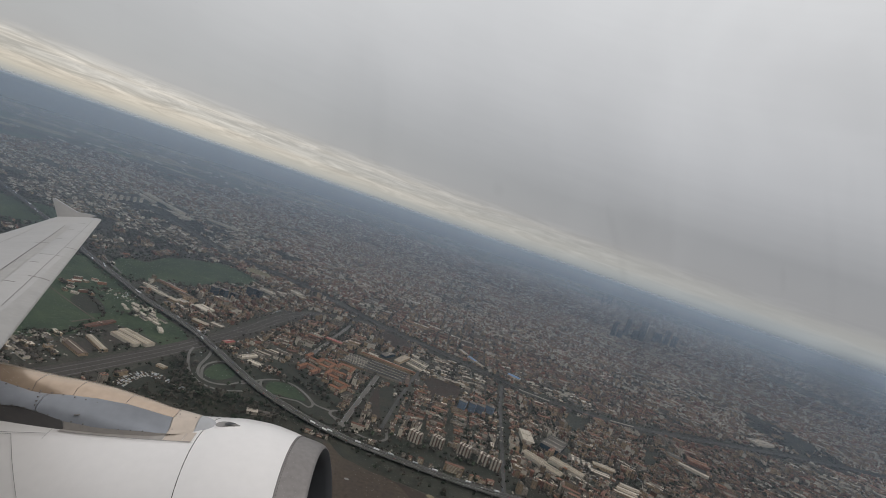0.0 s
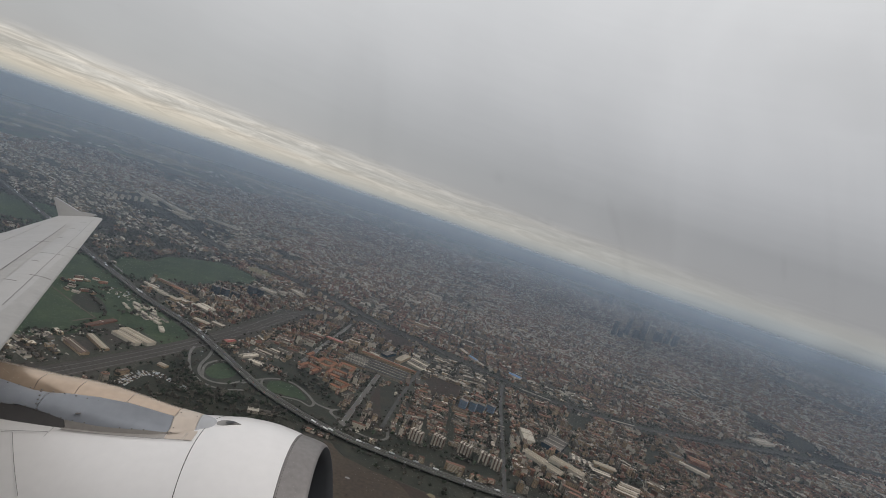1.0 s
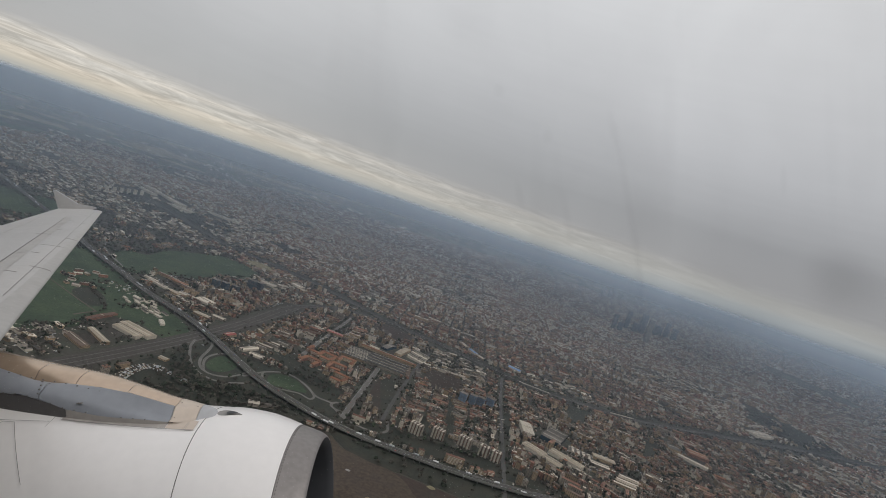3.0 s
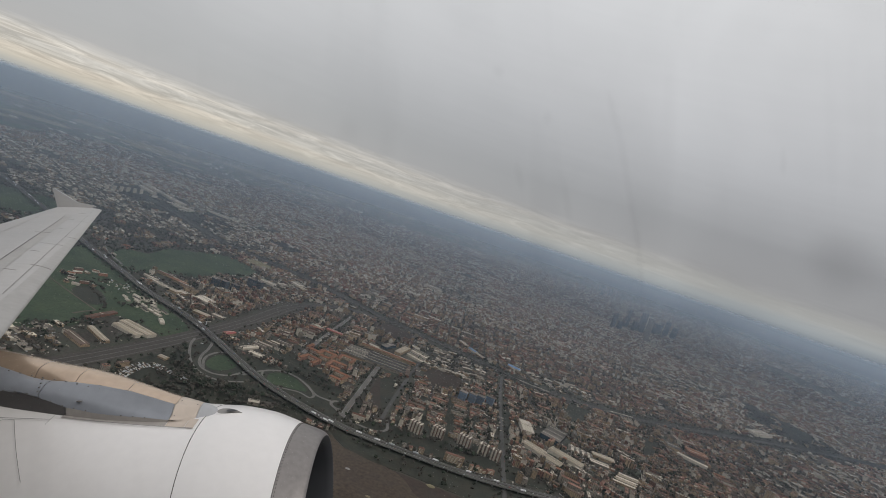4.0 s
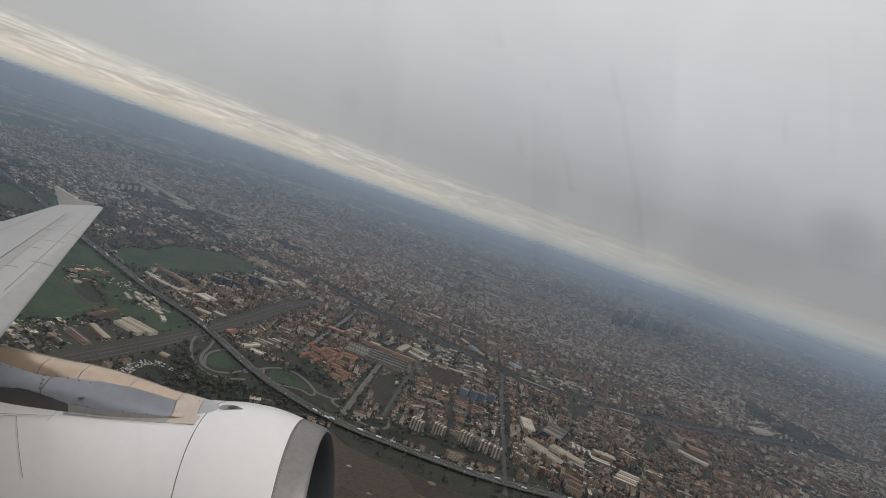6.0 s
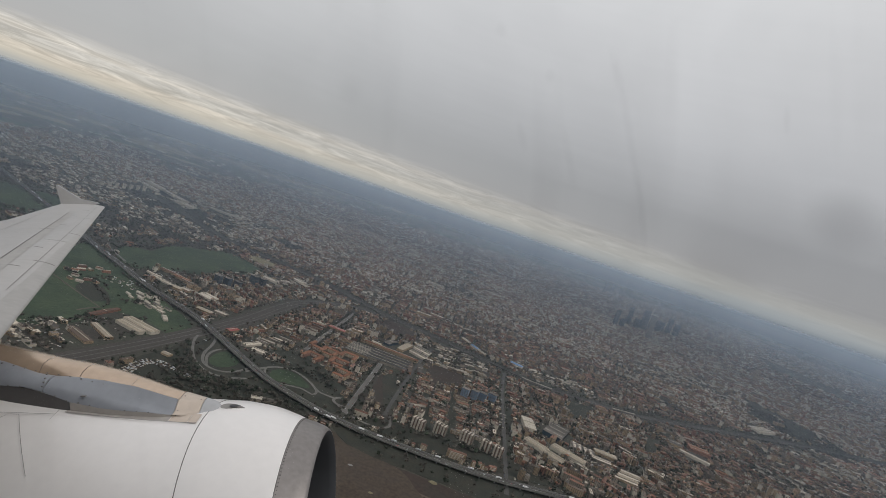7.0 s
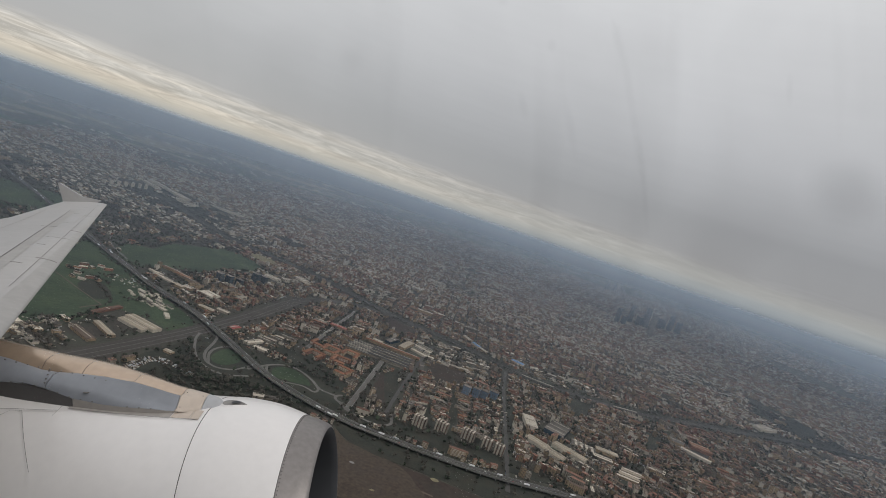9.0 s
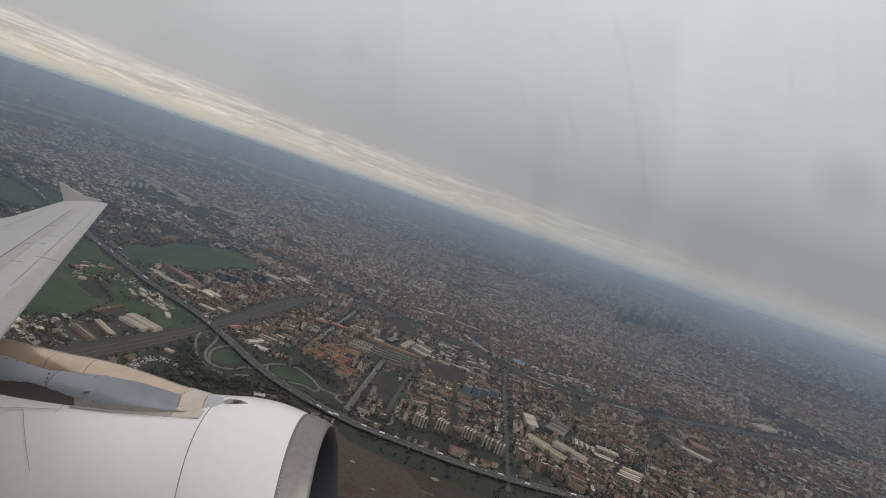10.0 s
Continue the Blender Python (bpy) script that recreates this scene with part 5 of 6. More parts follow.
# housing estate with orange roofs round courts
for cx, cy, n in ((-290, 1600, 0), (-255, 1690, 1), (-205, 1625, 2), (-180, 1545, 3), (-300, 1720, 4), (-190, 1710, 5)):
    for du, dv, w, d in ((0, 26, 56, 12), (-24, 0, 12, 44), (22, -4, 12, 38), (4, -26, 34, 12)):
        if (n + int(du)) % 5 == 4:
            continue
        t = radians(-16 + 5 * (n % 3))
        x, y = cx + du * math.cos(t) - dv * math.sin(t), cy + du * math.sin(t) + dv * math.cos(t)
        TAKEN.append((x, y, 20))
        house(x, y, w, d, 13, t, 0 if n % 2 else 2, 8, True, "apartment house with a bright orange clay roof", "orange-roofed estate")


# distant white slabs of flats
for k in range(7):
    hall(-2262 + 9 * k, 3300 + 62 * k, 20, 15, 34, 20, "pale", "white_wall", "distant white tower block of flats", 1, 0.6, "distant white flats", "tower_block")


class Fabric:
    """Many buildings in one mesh, walls and roofs by material."""

    def __init__(self, mats):
        self.v, self.f, self.ids, self.mats = [], [], [], mats

    def house(self, x, y, wide, deep, high, turn, wall, roof, pitched, hut=True):
        px, py, pz, q = lay(x, y)
        c, s = math.cos(turn) * q, math.sin(turn) * q
        a, b = wide / 2, deep / 2
        n = len(self.v)

        def put(u, w, z):
            self.v.append((px + u * c - w * s, py + u * s + w * c, pz + z * q))

        for z in (-2, high):
            for u, w in ((-a, -b), (a, -b), (a, b), (-a, b)):
                put(u, w, z)
        self.f += [(n, n + 1, n + 5, n + 4), (n + 1, n + 2, n + 6, n + 5), (n + 2, n + 3, n + 7, n + 6), (n + 3, n, n + 4, n + 7)]
        self.ids += [wall] * 4
        o = 0.5
        if pitched:
            for u, w in ((-a - o, -b - o), (a + o, -b - o), (a + o, b + o), (-a - o, b + o)):
                put(u, w, high + 0.1)
            t = min(a, b) * 0.55
            if a >= b:
                put(-a + b * 0.8, 0, high + t)
                put(a - b * 0.8, 0, high + t)
                self.f += [(n + 8, n + 9, n + 13, n + 12), (n + 10, n + 11, n + 12, n + 13), (n + 9, n + 10, n + 13), (n + 11, n + 8, n + 12)]
            else:
                put(0, -b + a * 0.8, high + t)
                put(0, b - a * 0.8, high + t)
                self.f += [(n + 9, n + 10, n + 13, n + 12), (n + 11, n + 8, n + 12, n + 13), (n + 8, n + 9, n + 12), (n + 10, n + 11, n + 13)]
            self.ids += [roof] * 4
        else:
            self.f.append((n + 4, n + 5, n + 6, n + 7))
            self.ids.append(roof)
            if hut:
                k = len(self.v)
                for z in (high, high + 2.6):
                    for u, w in ((-a * 0.3, -b * 0.3), (a * 0.15, -b * 0.3), (a * 0.15, b * 0.3), (-a * 0.3, b * 0.3)):
                        put(u, w, z)
                self.f += [(k, k + 1, k + 5, k + 4), (k + 1, k + 2, k + 6, k + 5), (k + 2, k + 3, k + 7, k + 6), (k + 3, k, k + 4, k + 7), (k + 4, k + 5, k + 6, k + 7)]
                self.ids += [wall] * 4 + [roof]

    def bits(self, x, y, wide, deep, high, turn, rnd):
        """Chimneys, dormers and tanks on a roof."""
        c, s = math.cos(turn), math.sin(turn)
        for _ in range(rnd.choice((1, 2, 3))):
            u, w, a, t = rnd.uniform(-0.4, 0.4) * wide, rnd.uniform(-0.35, 0.35) * deep, rnd.uniform(0.7, 1.8), rnd.uniform(1.6, 3.4)
            v, f = box(u - a, u + a, w - a * 0.7, w + a * 0.7, high - 0.5, high + t, base=len(self.v))
            self.v += [(x + p * c - q * s, y + p * s + q * c, z) for p, q, z in v]
            self.f += f[:5]
            self.ids += [rnd.choice((0, 1, 3, 3, 6))] * 4 + [rnd.choice((4, 6, 7, 7))]

    def done(self, name, label):
        ob = mesh_object(name, self.v, self.f, self.mats, self.ids)
        return tagged(ob, label, "buildings", kind="stuff")


def district_of(x, y):
    """How built-up a place is: 0 open, 1 industry, 2 dense housing."""
    if y < 2750 and x < -760 - (y - 1400) * 0.22:
        return 1 if noise.noise((x / 330, y / 330, 3)) > 0.16 else 0
    if x < -1300 and y < 4200:
        return 1 if noise.noise((x / 620, y / 620, 1)) > -0.15 else 0
    if noise.noise((x / 700, y / 700, 7)) > 0.5 and y > 2700:
        return 0
    if noise.noise((x / 480, y / 480, 12)) > 0.3:
        return 1
    return 2


YARDS = []  # places for trees


def street_turn(x, y):
    """How far the streets of a quarter turn from the main grid: askew in the west and beside the works in the east."""
    if x < -0.3 * y:
        return radians(-27)
    return radians(-16) if 420 < x < 1000 and y < 1850 else 0.0


def build_fabric():
    rnd = random.Random(11)
    rings, single = {}, 0
    c, s = math.cos(GRID), math.sin(GRID)

    def cells(bu, bv, near, far):
        n = int(far / min(bu, bv)) + 2
        for i in range(-n, n + 1):
            for j in range(-n, n + 1):
                u, v = i * bu, j * bv
                x, y = u * c - v * s, u * s + v * c
                r = math.hypot(x, y)
                if near <= r < far and y > 760 and abs(x) < 1.06 * y + 160:
                    yield x, y, r

    for x0, y0, r in cells(67.0, 54.0, 800, 6500):
        kind = district_of(x0, y0)
        if kind == 0 and rnd.random() < 0.85:
            YARDS.append((x0, y0))
            continue
        bend = GRID + street_turn(x0, y0) + 0.3 * noise.noise((x0 / 900, y0 / 900, 5)) + rnd.choice((0, 0, 0, 0, 0.2, -0.25))
        hc, hs = math.cos(bend), math.sin(bend)
        if r > 2500 and kind == 2 and rnd.random() < 0.07:  # a long works or a park
            if rnd.random() < 0.45:
                YARDS.extend(((x0, y0), (x0 + 20, y0 + 20)))
                continue
            lots = [(0, rnd.uniform(-8, 8), rnd.uniform(60, 120), rnd.uniform(14, 24), rnd.uniform(8, 18), 1), (rnd.uniform(-20, 20), 26, rnd.uniform(30, 60), 12, rnd.uniform(6, 12), 1)]
        elif kind == 1:
            lots = [(rnd.uniform(-26, 26), rnd.uniform(-20, 20), rnd.uniform(16, 52), rnd.uniform(9, 22), rnd.uniform(4, 10), 1) for _ in range(rnd.choice((2, 3, 4, 5)))]
        else:
            lots = []
            tall = 6.5 + 9 * max(0, noise.noise((x0 / 300, y0 / 300, 9)) + 0.4)
            style = rnd.random() + 0.5 * noise.noise((x0 / 400, y0 / 400, 31))
            if style < 0.55:  # small houses in two rows
                for row in (-22, 20):
                    at = -34
                    while at < 26:
                        w = rnd.choice((rnd.uniform(7, 13), rnd.uniform(7, 13), rnd.uniform(12, 26)))
                        lots.append((at + w / 2, row + rnd.uniform(-3, 3), w, rnd.uniform(8, 12), tall * rnd.uniform(0.5, 1.35), 2))
                        at += w + rnd.choice((0.5, 0.5, 3, 9))
                for _ in range(rnd.choice((1, 2, 3))):
                    lots.append((rnd.uniform(-28, 28), rnd.uniform(-7, 7), rnd.uniform(6, 16), rnd.uniform(5, 9), rnd.uniform(3, 9), 2))
            elif style < 0.8:  # closed blocks round a yard
                k = tall * rnd.uniform(0.9, 1.4)
                lots += [(0, -24, rnd.uniform(50, 64), 11, k, 3), (rnd.uniform(-4, 4), 22, rnd.uniform(40, 60), 11, k * rnd.uniform(0.7, 1.1), 3), (-28, -1, 11, 34, k * rnd.uniform(0.8, 1.1), 3)]
                if rnd.random() < 0.7:
                    lots.append((28, -1, 11, rnd.uniform(20, 34), k * rnd.uniform(0.7, 1.1), 3))
                for _ in range(rnd.choice((1, 2, 3))):
                    lots.append((rnd.uniform(-16, 16), rnd.uniform(-10, 10), rnd.uniform(6, 16), rnd.uniform(5, 9), rnd.uniform(3, 6), 2))
            elif style < 0.98:  # free-standing slabs of flats
                k, n = rnd.uniform(11, 20), rnd.choice((2, 3))
                for q in range(n):
                    lots.append((rnd.uniform(-5, 5) + (-24 + 24 * q if n == 3 else -18 + 36 * q), rnd.uniform(-6, 6), rnd.uniform(11, 14), rnd.uniform(30, 50), k * rnd.uniform(0.85, 1.1), 4))
            else:  # point blocks
                for q in range(rnd.choice((2, 3, 4))):
                    lots.append((-26 + 18 * q, rnd.uniform(-18, 18), rnd.uniform(14, 19), rnd.uniform(14, 18), rnd.uniform(16, 28), 4))
        for du, dv, w, d, h, kk in lots:
            du, dv, w, d = du * 0.86, dv * 0.86, w * 0.86, d * 0.86
            x, y = x0 + du * hc - dv * hs, y0 + du * hs + dv * hc
            if kept_free(x, y, 0.35 * max(w, d)):
                continue
            pick = rnd.random()
            if kk == 1:
                roof, pitched = (7 if pick < (0.34 if r < 2600 else 0.2) else 6 if pick < 0.75 else 5), False
                wall = rnd.choice((1, 3, 0))
            else:
                warm = noise.noise((x / 240, y / 240, 20))
                if kk == 4:
                    roof = 5 if pick < 0.45 else 6 if pick < 0.9 else 4
                elif r < 3200:
                    roof = 4 if pick < 0.40 + 0.5 * warm else 5 if pick < 0.62 else 6 if pick < 0.82 else 7 if pick < 0.94 else 8
                else:
                    roof = 4 if pick < 0.33 + 0.5 * warm else 5 if pick < 0.50 else 6 if pick < 0.66 else 7 if pick < 0.95 else 8
                if x > 620 and r < 3000 and roof in (6, 7) and rnd.random() < min(0.62, (x - 620) / 700):
                    roof = 5 if rnd.random() < 0.55 else 4
                pitched = roof in (4, 5, 8) and kk != 4
                wall = rnd.choice((0, 0, 0, 1, 2, 3, 3, 3) if r > 3200 else (0, 0, 0, 0, 1, 1, 1, 2, 2, 3))
                if kk == 4:
                    wall = rnd.choice((0, 0, 1, 3))
                if rnd.random() < 0.015 and kk == 2:
                    h *= 2.0
            if single < 250 and kk >= 2 and abs(x - 230) < 420 and y < 1720:
                single += 1
                word = {4: "red-tiled", 5: "brown-roofed", 6: "grey flat-roofed", 7: "pale flat-roofed", 8: "orange-tiled"}[roof]
                tone = {0: "ochre", 1: "grey", 2: "brick-red", 3: "white"}[wall]
                house(x, y, w, d, h, bend, wall, roof, pitched, word + " city house with " + tone + " walls", "houses beside the avenues")
                continue
            ring = 0 if r < 2200 else 1 if r < 3400 else 2
            fab = rings.setdefault(ring, Fabric(FABRIC_MATS))
            fab.house(x, y, w, d, h, bend, wall, roof, pitched, r < 3400)
            if r < 2400:
                fab.bits(x, y, w, d, h, bend, rnd)
        if rnd.random() < 0.8:
            YARDS.append((x0 + rnd.uniform(-30, 30), y0 + rnd.uniform(-6, 6)))
    # past 6.5 km only the bulk of the blocks shows
    for x0, y0, r in cells(150.0, 120.0, 6500, 16000):
        if r > 11500 + 6000 * x0 / y0 + 2600 * noise.noise((x0 / 2600, y0 / 2600, 14)):
            continue
        if noise.noise((x0 / 1500, y0 / 1500, 7)) > 0.55 or (x0 < -0.45 * y0 and noise.noise((x0 / 1100, y0 / 1100, 2)) > 0.22):
            continue
        bend = GRID + street_turn(x0, y0) + 0.5 * noise.noise((x0 / 2000, y0 / 2000, 5))
        for _ in range(15 if r < 8500 else 9 if r < 10500 else 4):
            pick = rnd.random()
            roof = 4 if pick < 0.25 else 5 if pick < 0.45 else 6 if pick < 0.74 else 7
            rings.setdefault(3, Fabric(FABRIC_MATS)).house(x0 + rnd.uniform(-70, 70), y0 + rnd.uniform(-55, 55), rnd.uniform(10, 46), rnd.uniform(9, 18), rnd.uniform(4, 13) * (2.2 if rnd.random() < 0.06 else 1), bend, rnd.choice((0, 1, 2, 3, 5, 6, 4, 5, 0, 3)), roof, False, False)
    names = ("red and grey roofed city houses in dense blocks", "crowded terracotta and grey city blocks", "distant crowded city blocks", "far city blocks fading in haze")
    for k, fab in sorted(rings.items()):
        fab.done("city_houses", names[k])


build_fabric()


def build_plain():
    """Fields, woods and pale sheds of the plain beyond the city, drawn out towards the horizon."""
    rnd = random.Random(17)
    verts, faces, ids = [], [], []
    for _ in range(900):
        r = 6200 * math.exp(rnd.uniform(0, 1.9))
        a = rnd.uniform(-0.78, 0.8)
        x, y = r * math.sin(a), r * math.cos(a)
        if r < 10400 + 6000 * x / y:
            continue
        long, deep = r * rnd.uniform(0.02, 0.07), r * rnd.uniform(0.015, 0.05)
        turn = rnd.uniform(-0.35, 0.35) - a
        n, k = len(verts), rnd.choice((5, 6, 7))
        for i in range(k):
            b = 2 * math.pi * i / k
            u, v = long * math.cos(b) * rnd.uniform(0.7, 1.2), deep * math.sin(b) * rnd.uniform(0.7, 1.2)
            verts.append((x + u * math.cos(turn) - v * math.sin(turn), y + u * math.sin(turn) + v * math.cos(turn), 0.6 + 0.004 * _))
        faces.append(tuple(range(n, n + k)))
        ids.append(rnd.choice((0, 0, 1, 2, 2, 3, 3)))
    ob = mesh_object("far_fields", laid(verts), faces, [M["grass"], M["rough_grass"], M["rubble"], M["crown"]], ids)
    tagged(ob, "hazy fields and woods of the plain beyond the city", "fields", kind="stuff")
    sheds = Fabric(FABRIC_MATS)
    for _ in range(150):
        r, a = rnd.uniform(5200, 11500), rnd.uniform(-0.78, 0.3)
        x, y = r * math.sin(a), r * math.cos(a)
        sheds.house(x, y, rnd.uniform(50, 150), rnd.uniform(24, 50), rnd.uniform(9, 16), rnd.uniform(-0.7, 0.1), 3, 7, False, False)
    sheds.done("far_sheds", "pale roofs of distant works scattered over the plain")


build_plain()


# ---- trees ----
def clump(verts, faces, x, y, z, size, rnd, lumps=4):
    """A ragged crown out of a few jagged lumps."""
    px, py, pz, q = lay(x, y, 0)
    for _ in range(lumps):
        ox, oy, oz = rnd.uniform(-0.5, 0.5) * size, rnd.uniform(-0.5, 0.5) * size, z + rnd.uniform(0.0, 0.6) * size
        n = len(verts)
        ring = 5
        rr = size * rnd.uniform(0.3, 0.5)
        verts.append((px + ox * q, py + oy * q, pz + (oz + rr * rnd.uniform(0.8, 1.3)) * q))
        for h, k in ((0.35, 1.0), (-0.5, 0.7)):
            for i in range(ring):
                a = 2 * math.pi * i / ring + h
                w = rr * k * rnd.uniform(0.65, 1.25)
                verts.append((px + (ox + w * math.cos(a)) * q, py + (oy + w * math.sin(a)) * q, pz + (oz + rr * h * rnd.uniform(0.6, 1.3)) * q))
        for i in range(ring):
            j = (i + 1) % ring
            faces.append((n, n + 1 + i, n + 1 + j))
            faces.append((n + 1 + i, n + 1 + ring + i, n + 1 + ring + j, n + 1 + j))


def build_trees():
    rnd = random.Random(5)
    bare, green = ([], []), ([], [])

    def grow(x, y, low=4, high=9, share=0.3):
        s = rnd.uniform(low, high)
        clump(*(green if rnd.random() < share else bare), x, y, s * 0.55, s, rnd)

    for line, reach, every in ((MOTORWAY, 27, 2), (RAIL, 40, 3), (MAIN_LINE, 34, 1), (AVENUE, 11, 1), (AVENUE_WEST, 12, 1), (AVENUE_EAST, 10, 2), (AVENUE_FAR, 9, 3)):
        n = sideways(line)
        for i in range(0, len(line), every):
            for side in (-1, 1):
                if rnd.random() < 0.6:
                    x, y = line[i] + n[i] * side * (reach + rnd.uniform(-2, 6))
                    if math.hypot(x, y) < 4000 and np.min(np.hypot(MOTORWAY[:, 0] - x, MOTORWAY[:, 1] - y)) > 22:
                        grow(x, y)
    for poly, count, edge in ((WOOD, 520, 0.05), (GREEN_RAMPS, 110, 0.8), (STRIP_SOUTH, 50, 0.4), (PARK, 60, 0.2), (GREEN_EAST, 60, 0.5), (FIELD_WEST, 60, 0.93), (FIELD_BIG, 80, 0.94), (FIELD_MID, 40, 0.9), (FIELD_FAR, 70, 0.9)):
        cx, cy = np.mean(poly, axis=0)
        for _ in range(count):
            i = rnd.randrange(len(poly))
            a, b = np.array(poly[i], float), np.array(poly[(i + 1) % len(poly)], float)
            p = a + (b - a) * rnd.random()
            k = rnd.uniform(edge, 1.04)
            x, y = cx + (p[0] - cx) * k, cy + (p[1] - cy) * k
            if np.min(np.hypot(MOTORWAY[:, 0] - x, MOTORWAY[:, 1] - y)) > 22 and all(np.min(np.hypot(r[:, 0] - x, r[:, 1] - y)) > 9 for r in RAMPS):
                grow(x, y, 4, 10)
    for x, y in YARDS:
        if math.hypot(x, y) < 4200:
            open_ground = district_of(x, y) == 0
            for _ in range(rnd.choice((6, 10, 14)) if open_ground else rnd.choice((9, 13, 17) if y < 2300 else (4, 6, 8) if y < 3000 else (2, 3, 5))):
                tx, ty = x + rnd.uniform(-34, 34), y + rnd.uniform(-26, 26)
                if not kept_free(tx, ty):
                    grow(tx, ty, 4, 9, 0.35)
    tagged(mesh_object("tree_belts", *bare, M["wood"]), "bare brown winter trees along roads and yards", "trees", kind="stuff")
    tagged(mesh_object("evergreen_belts", *green, M["crown"]), "dark evergreen trees along roads and yards", "trees", kind="stuff")
    # single trees beside the ramps
    kinds = []
    for k in range(3):
        v, f = [], []
        r2 = random.Random(40 + k)
        clump(v, f, 0, 0, 5.5, 7.5, r2, 7)
        kinds.append(((v, f), "crown" if k == 1 else "wood"))
    first = {}
    spots = [(-430 + 9 * i + rnd.uniform(-4, 4), 1290 + rnd.uniform(-30, 30)) for i in range(18)] + [(-40 + 16 * i + rnd.uniform(-5, 5), 1330 - 14 * math.sin(i) + rnd.uniform(-8, 8)) for i in range(20)]
    for i, (x, y) in enumerate(spots):
        if np.min(np.hypot(MOTORWAY[:, 0] - x, MOTORWAY[:, 1] - y)) < 26 or any(np.min(np.hypot(r[:, 0] - x, r[:, 1] - y)) < 8 for r in RAMPS) or any((x - a) ** 2 + (y - b) ** 2 < c * c for a, b, c in TAKEN):
            continue
        k = i % 3
        at = pose(x, y, 0.4, 0, 0, rnd.uniform(0, 360)) @ Matrix.Scale(rnd.uniform(0.8, 1.25), 4)
        if k in first:
            t = copy_thing(first[k], at)
            t.matrix_basis = at
            continue
        (v, f), mat = kinds[k]
        tree = empty("tree", at, "dark evergreen tree on rough grass" if mat == "crown" else "bare brown winter tree on rough grass", "tree", "trees beside the motorway")
        trunk = []
        for z, r in ((-0.5, 0.45), (3.0, 0.3), (7.0, 0.12)):
            trunk += [(r * math.cos(a), r * math.sin(a), z) for a in np.linspace(0, 2 * math.pi, 6, endpoint=False)]
        child(mesh_object("trunk", trunk, [(j * 6 + i2, j * 6 + (i2 + 1) % 6, j * 6 + 6 + (i2 + 1) % 6, j * 6 + 6 + i2) for j in range(2) for i2 in range(6)], M["wood"]), tree)
        child(mesh_object("crown", v, f, M[mat]), tree)
        first[k] = tree


build_trees()


# ---- traffic ----
CAR_PAINTS = [material(n, c, 0.35, vary=0.03, scale=1.0, coat=0.5) for n, c in (("white_car_paint", (0.75, 0.75, 0.75)), ("silver_car_paint", (0.42, 0.43, 0.44)), ("dark_car_paint", (0.04, 0.04, 0.05)), ("red_car_paint", (0.3, 0.03, 0.03)), ("blue_car_paint", (0.05, 0.09, 0.2)))]


def profile_body(name, shape, half, mat):
    """A side view drawn out across the car, narrower at the top."""
    k = len(shape)
    top = max(z for _, z in shape)
    verts = [(x, s * half * (1 - 0.12 * max(0, z - 0.8) / max(0.1, top - 0.8) if top > 0.8 else half), z) for s in (-1, 1) for x, z in shape]
    faces = [tuple(range(k - 1, -1, -1)), tuple(range(k, 2 * k))] + [(i, (i + 1) % k, (i + 1) % k + k, i + k) for i in range(k)]
    return mesh_object(name, verts, faces, mat)


def wheel(parent, x, y, r=0.33):
    verts = [(x + r * math.cos(a), y + s * 0.11, r + r * math.sin(a)) for s in (-1, 1) for a in np.linspace(0, 2 * math.pi, 10, endpoint=False)]
    child(mesh_object("wheel", verts, [tuple(range(9, -1, -1)), tuple(range(10, 20))] + [(i, (i + 1) % 10, (i + 1) % 10 + 10, i + 10) for i in range(10)], M["black"]), parent)


def build_car(m, paint, label):
    car = empty("car", m, label, "car", "motorway traffic")
    body = child(profile_body("body", [(-2.15, 0.3), (2.1, 0.3), (2.15, 0.7), (1.0, 0.85), (-2.1, 0.95)], 0.88, paint), car)
    child(profile_body("window_band", [(-1.95, 0.93), (1.0, 0.86), (0.35, 1.3), (-1.5, 1.36)], 0.8, M["glass"]), car)
    child(boxes("roof", [(-1.4, 0.3, -0.66, 0.66, 1.3, 1.45)], paint), car)
    for x in (-1.35, 1.35):
        for y in (-0.8, 0.8):
            wheel(car, x, y)
    return car


def build_truck(m, paint, label):
    lorry = empty("lorry", m, label, "lorry", "motorway traffic")
    child(boxes("trailer", [(-7.5, 4.2, -1.27, 1.27, 1.1, 4.0)], paint), lorry)
    child(boxes("chassis", [(-7.3, 7.0, -1.0, 1.0, 0.6, 1.1)], M["black"]), lorry)
    cab = child(boxes("cab", [(4.7, 7.2, -1.22, 1.22, 0.7, 3.5)], paint), lorry)
    child(boxes("windscreen", [(7.2, 7.24, -1.1, 1.1, 2.0, 3.0)], M["glass"]), cab)
    for x in (-6.4, -5.2, -4.0, 3.9, 6.2):
        for y in (-1.1, 1.1):
            wheel(lorry, x, y, 0.5)
    return lorry


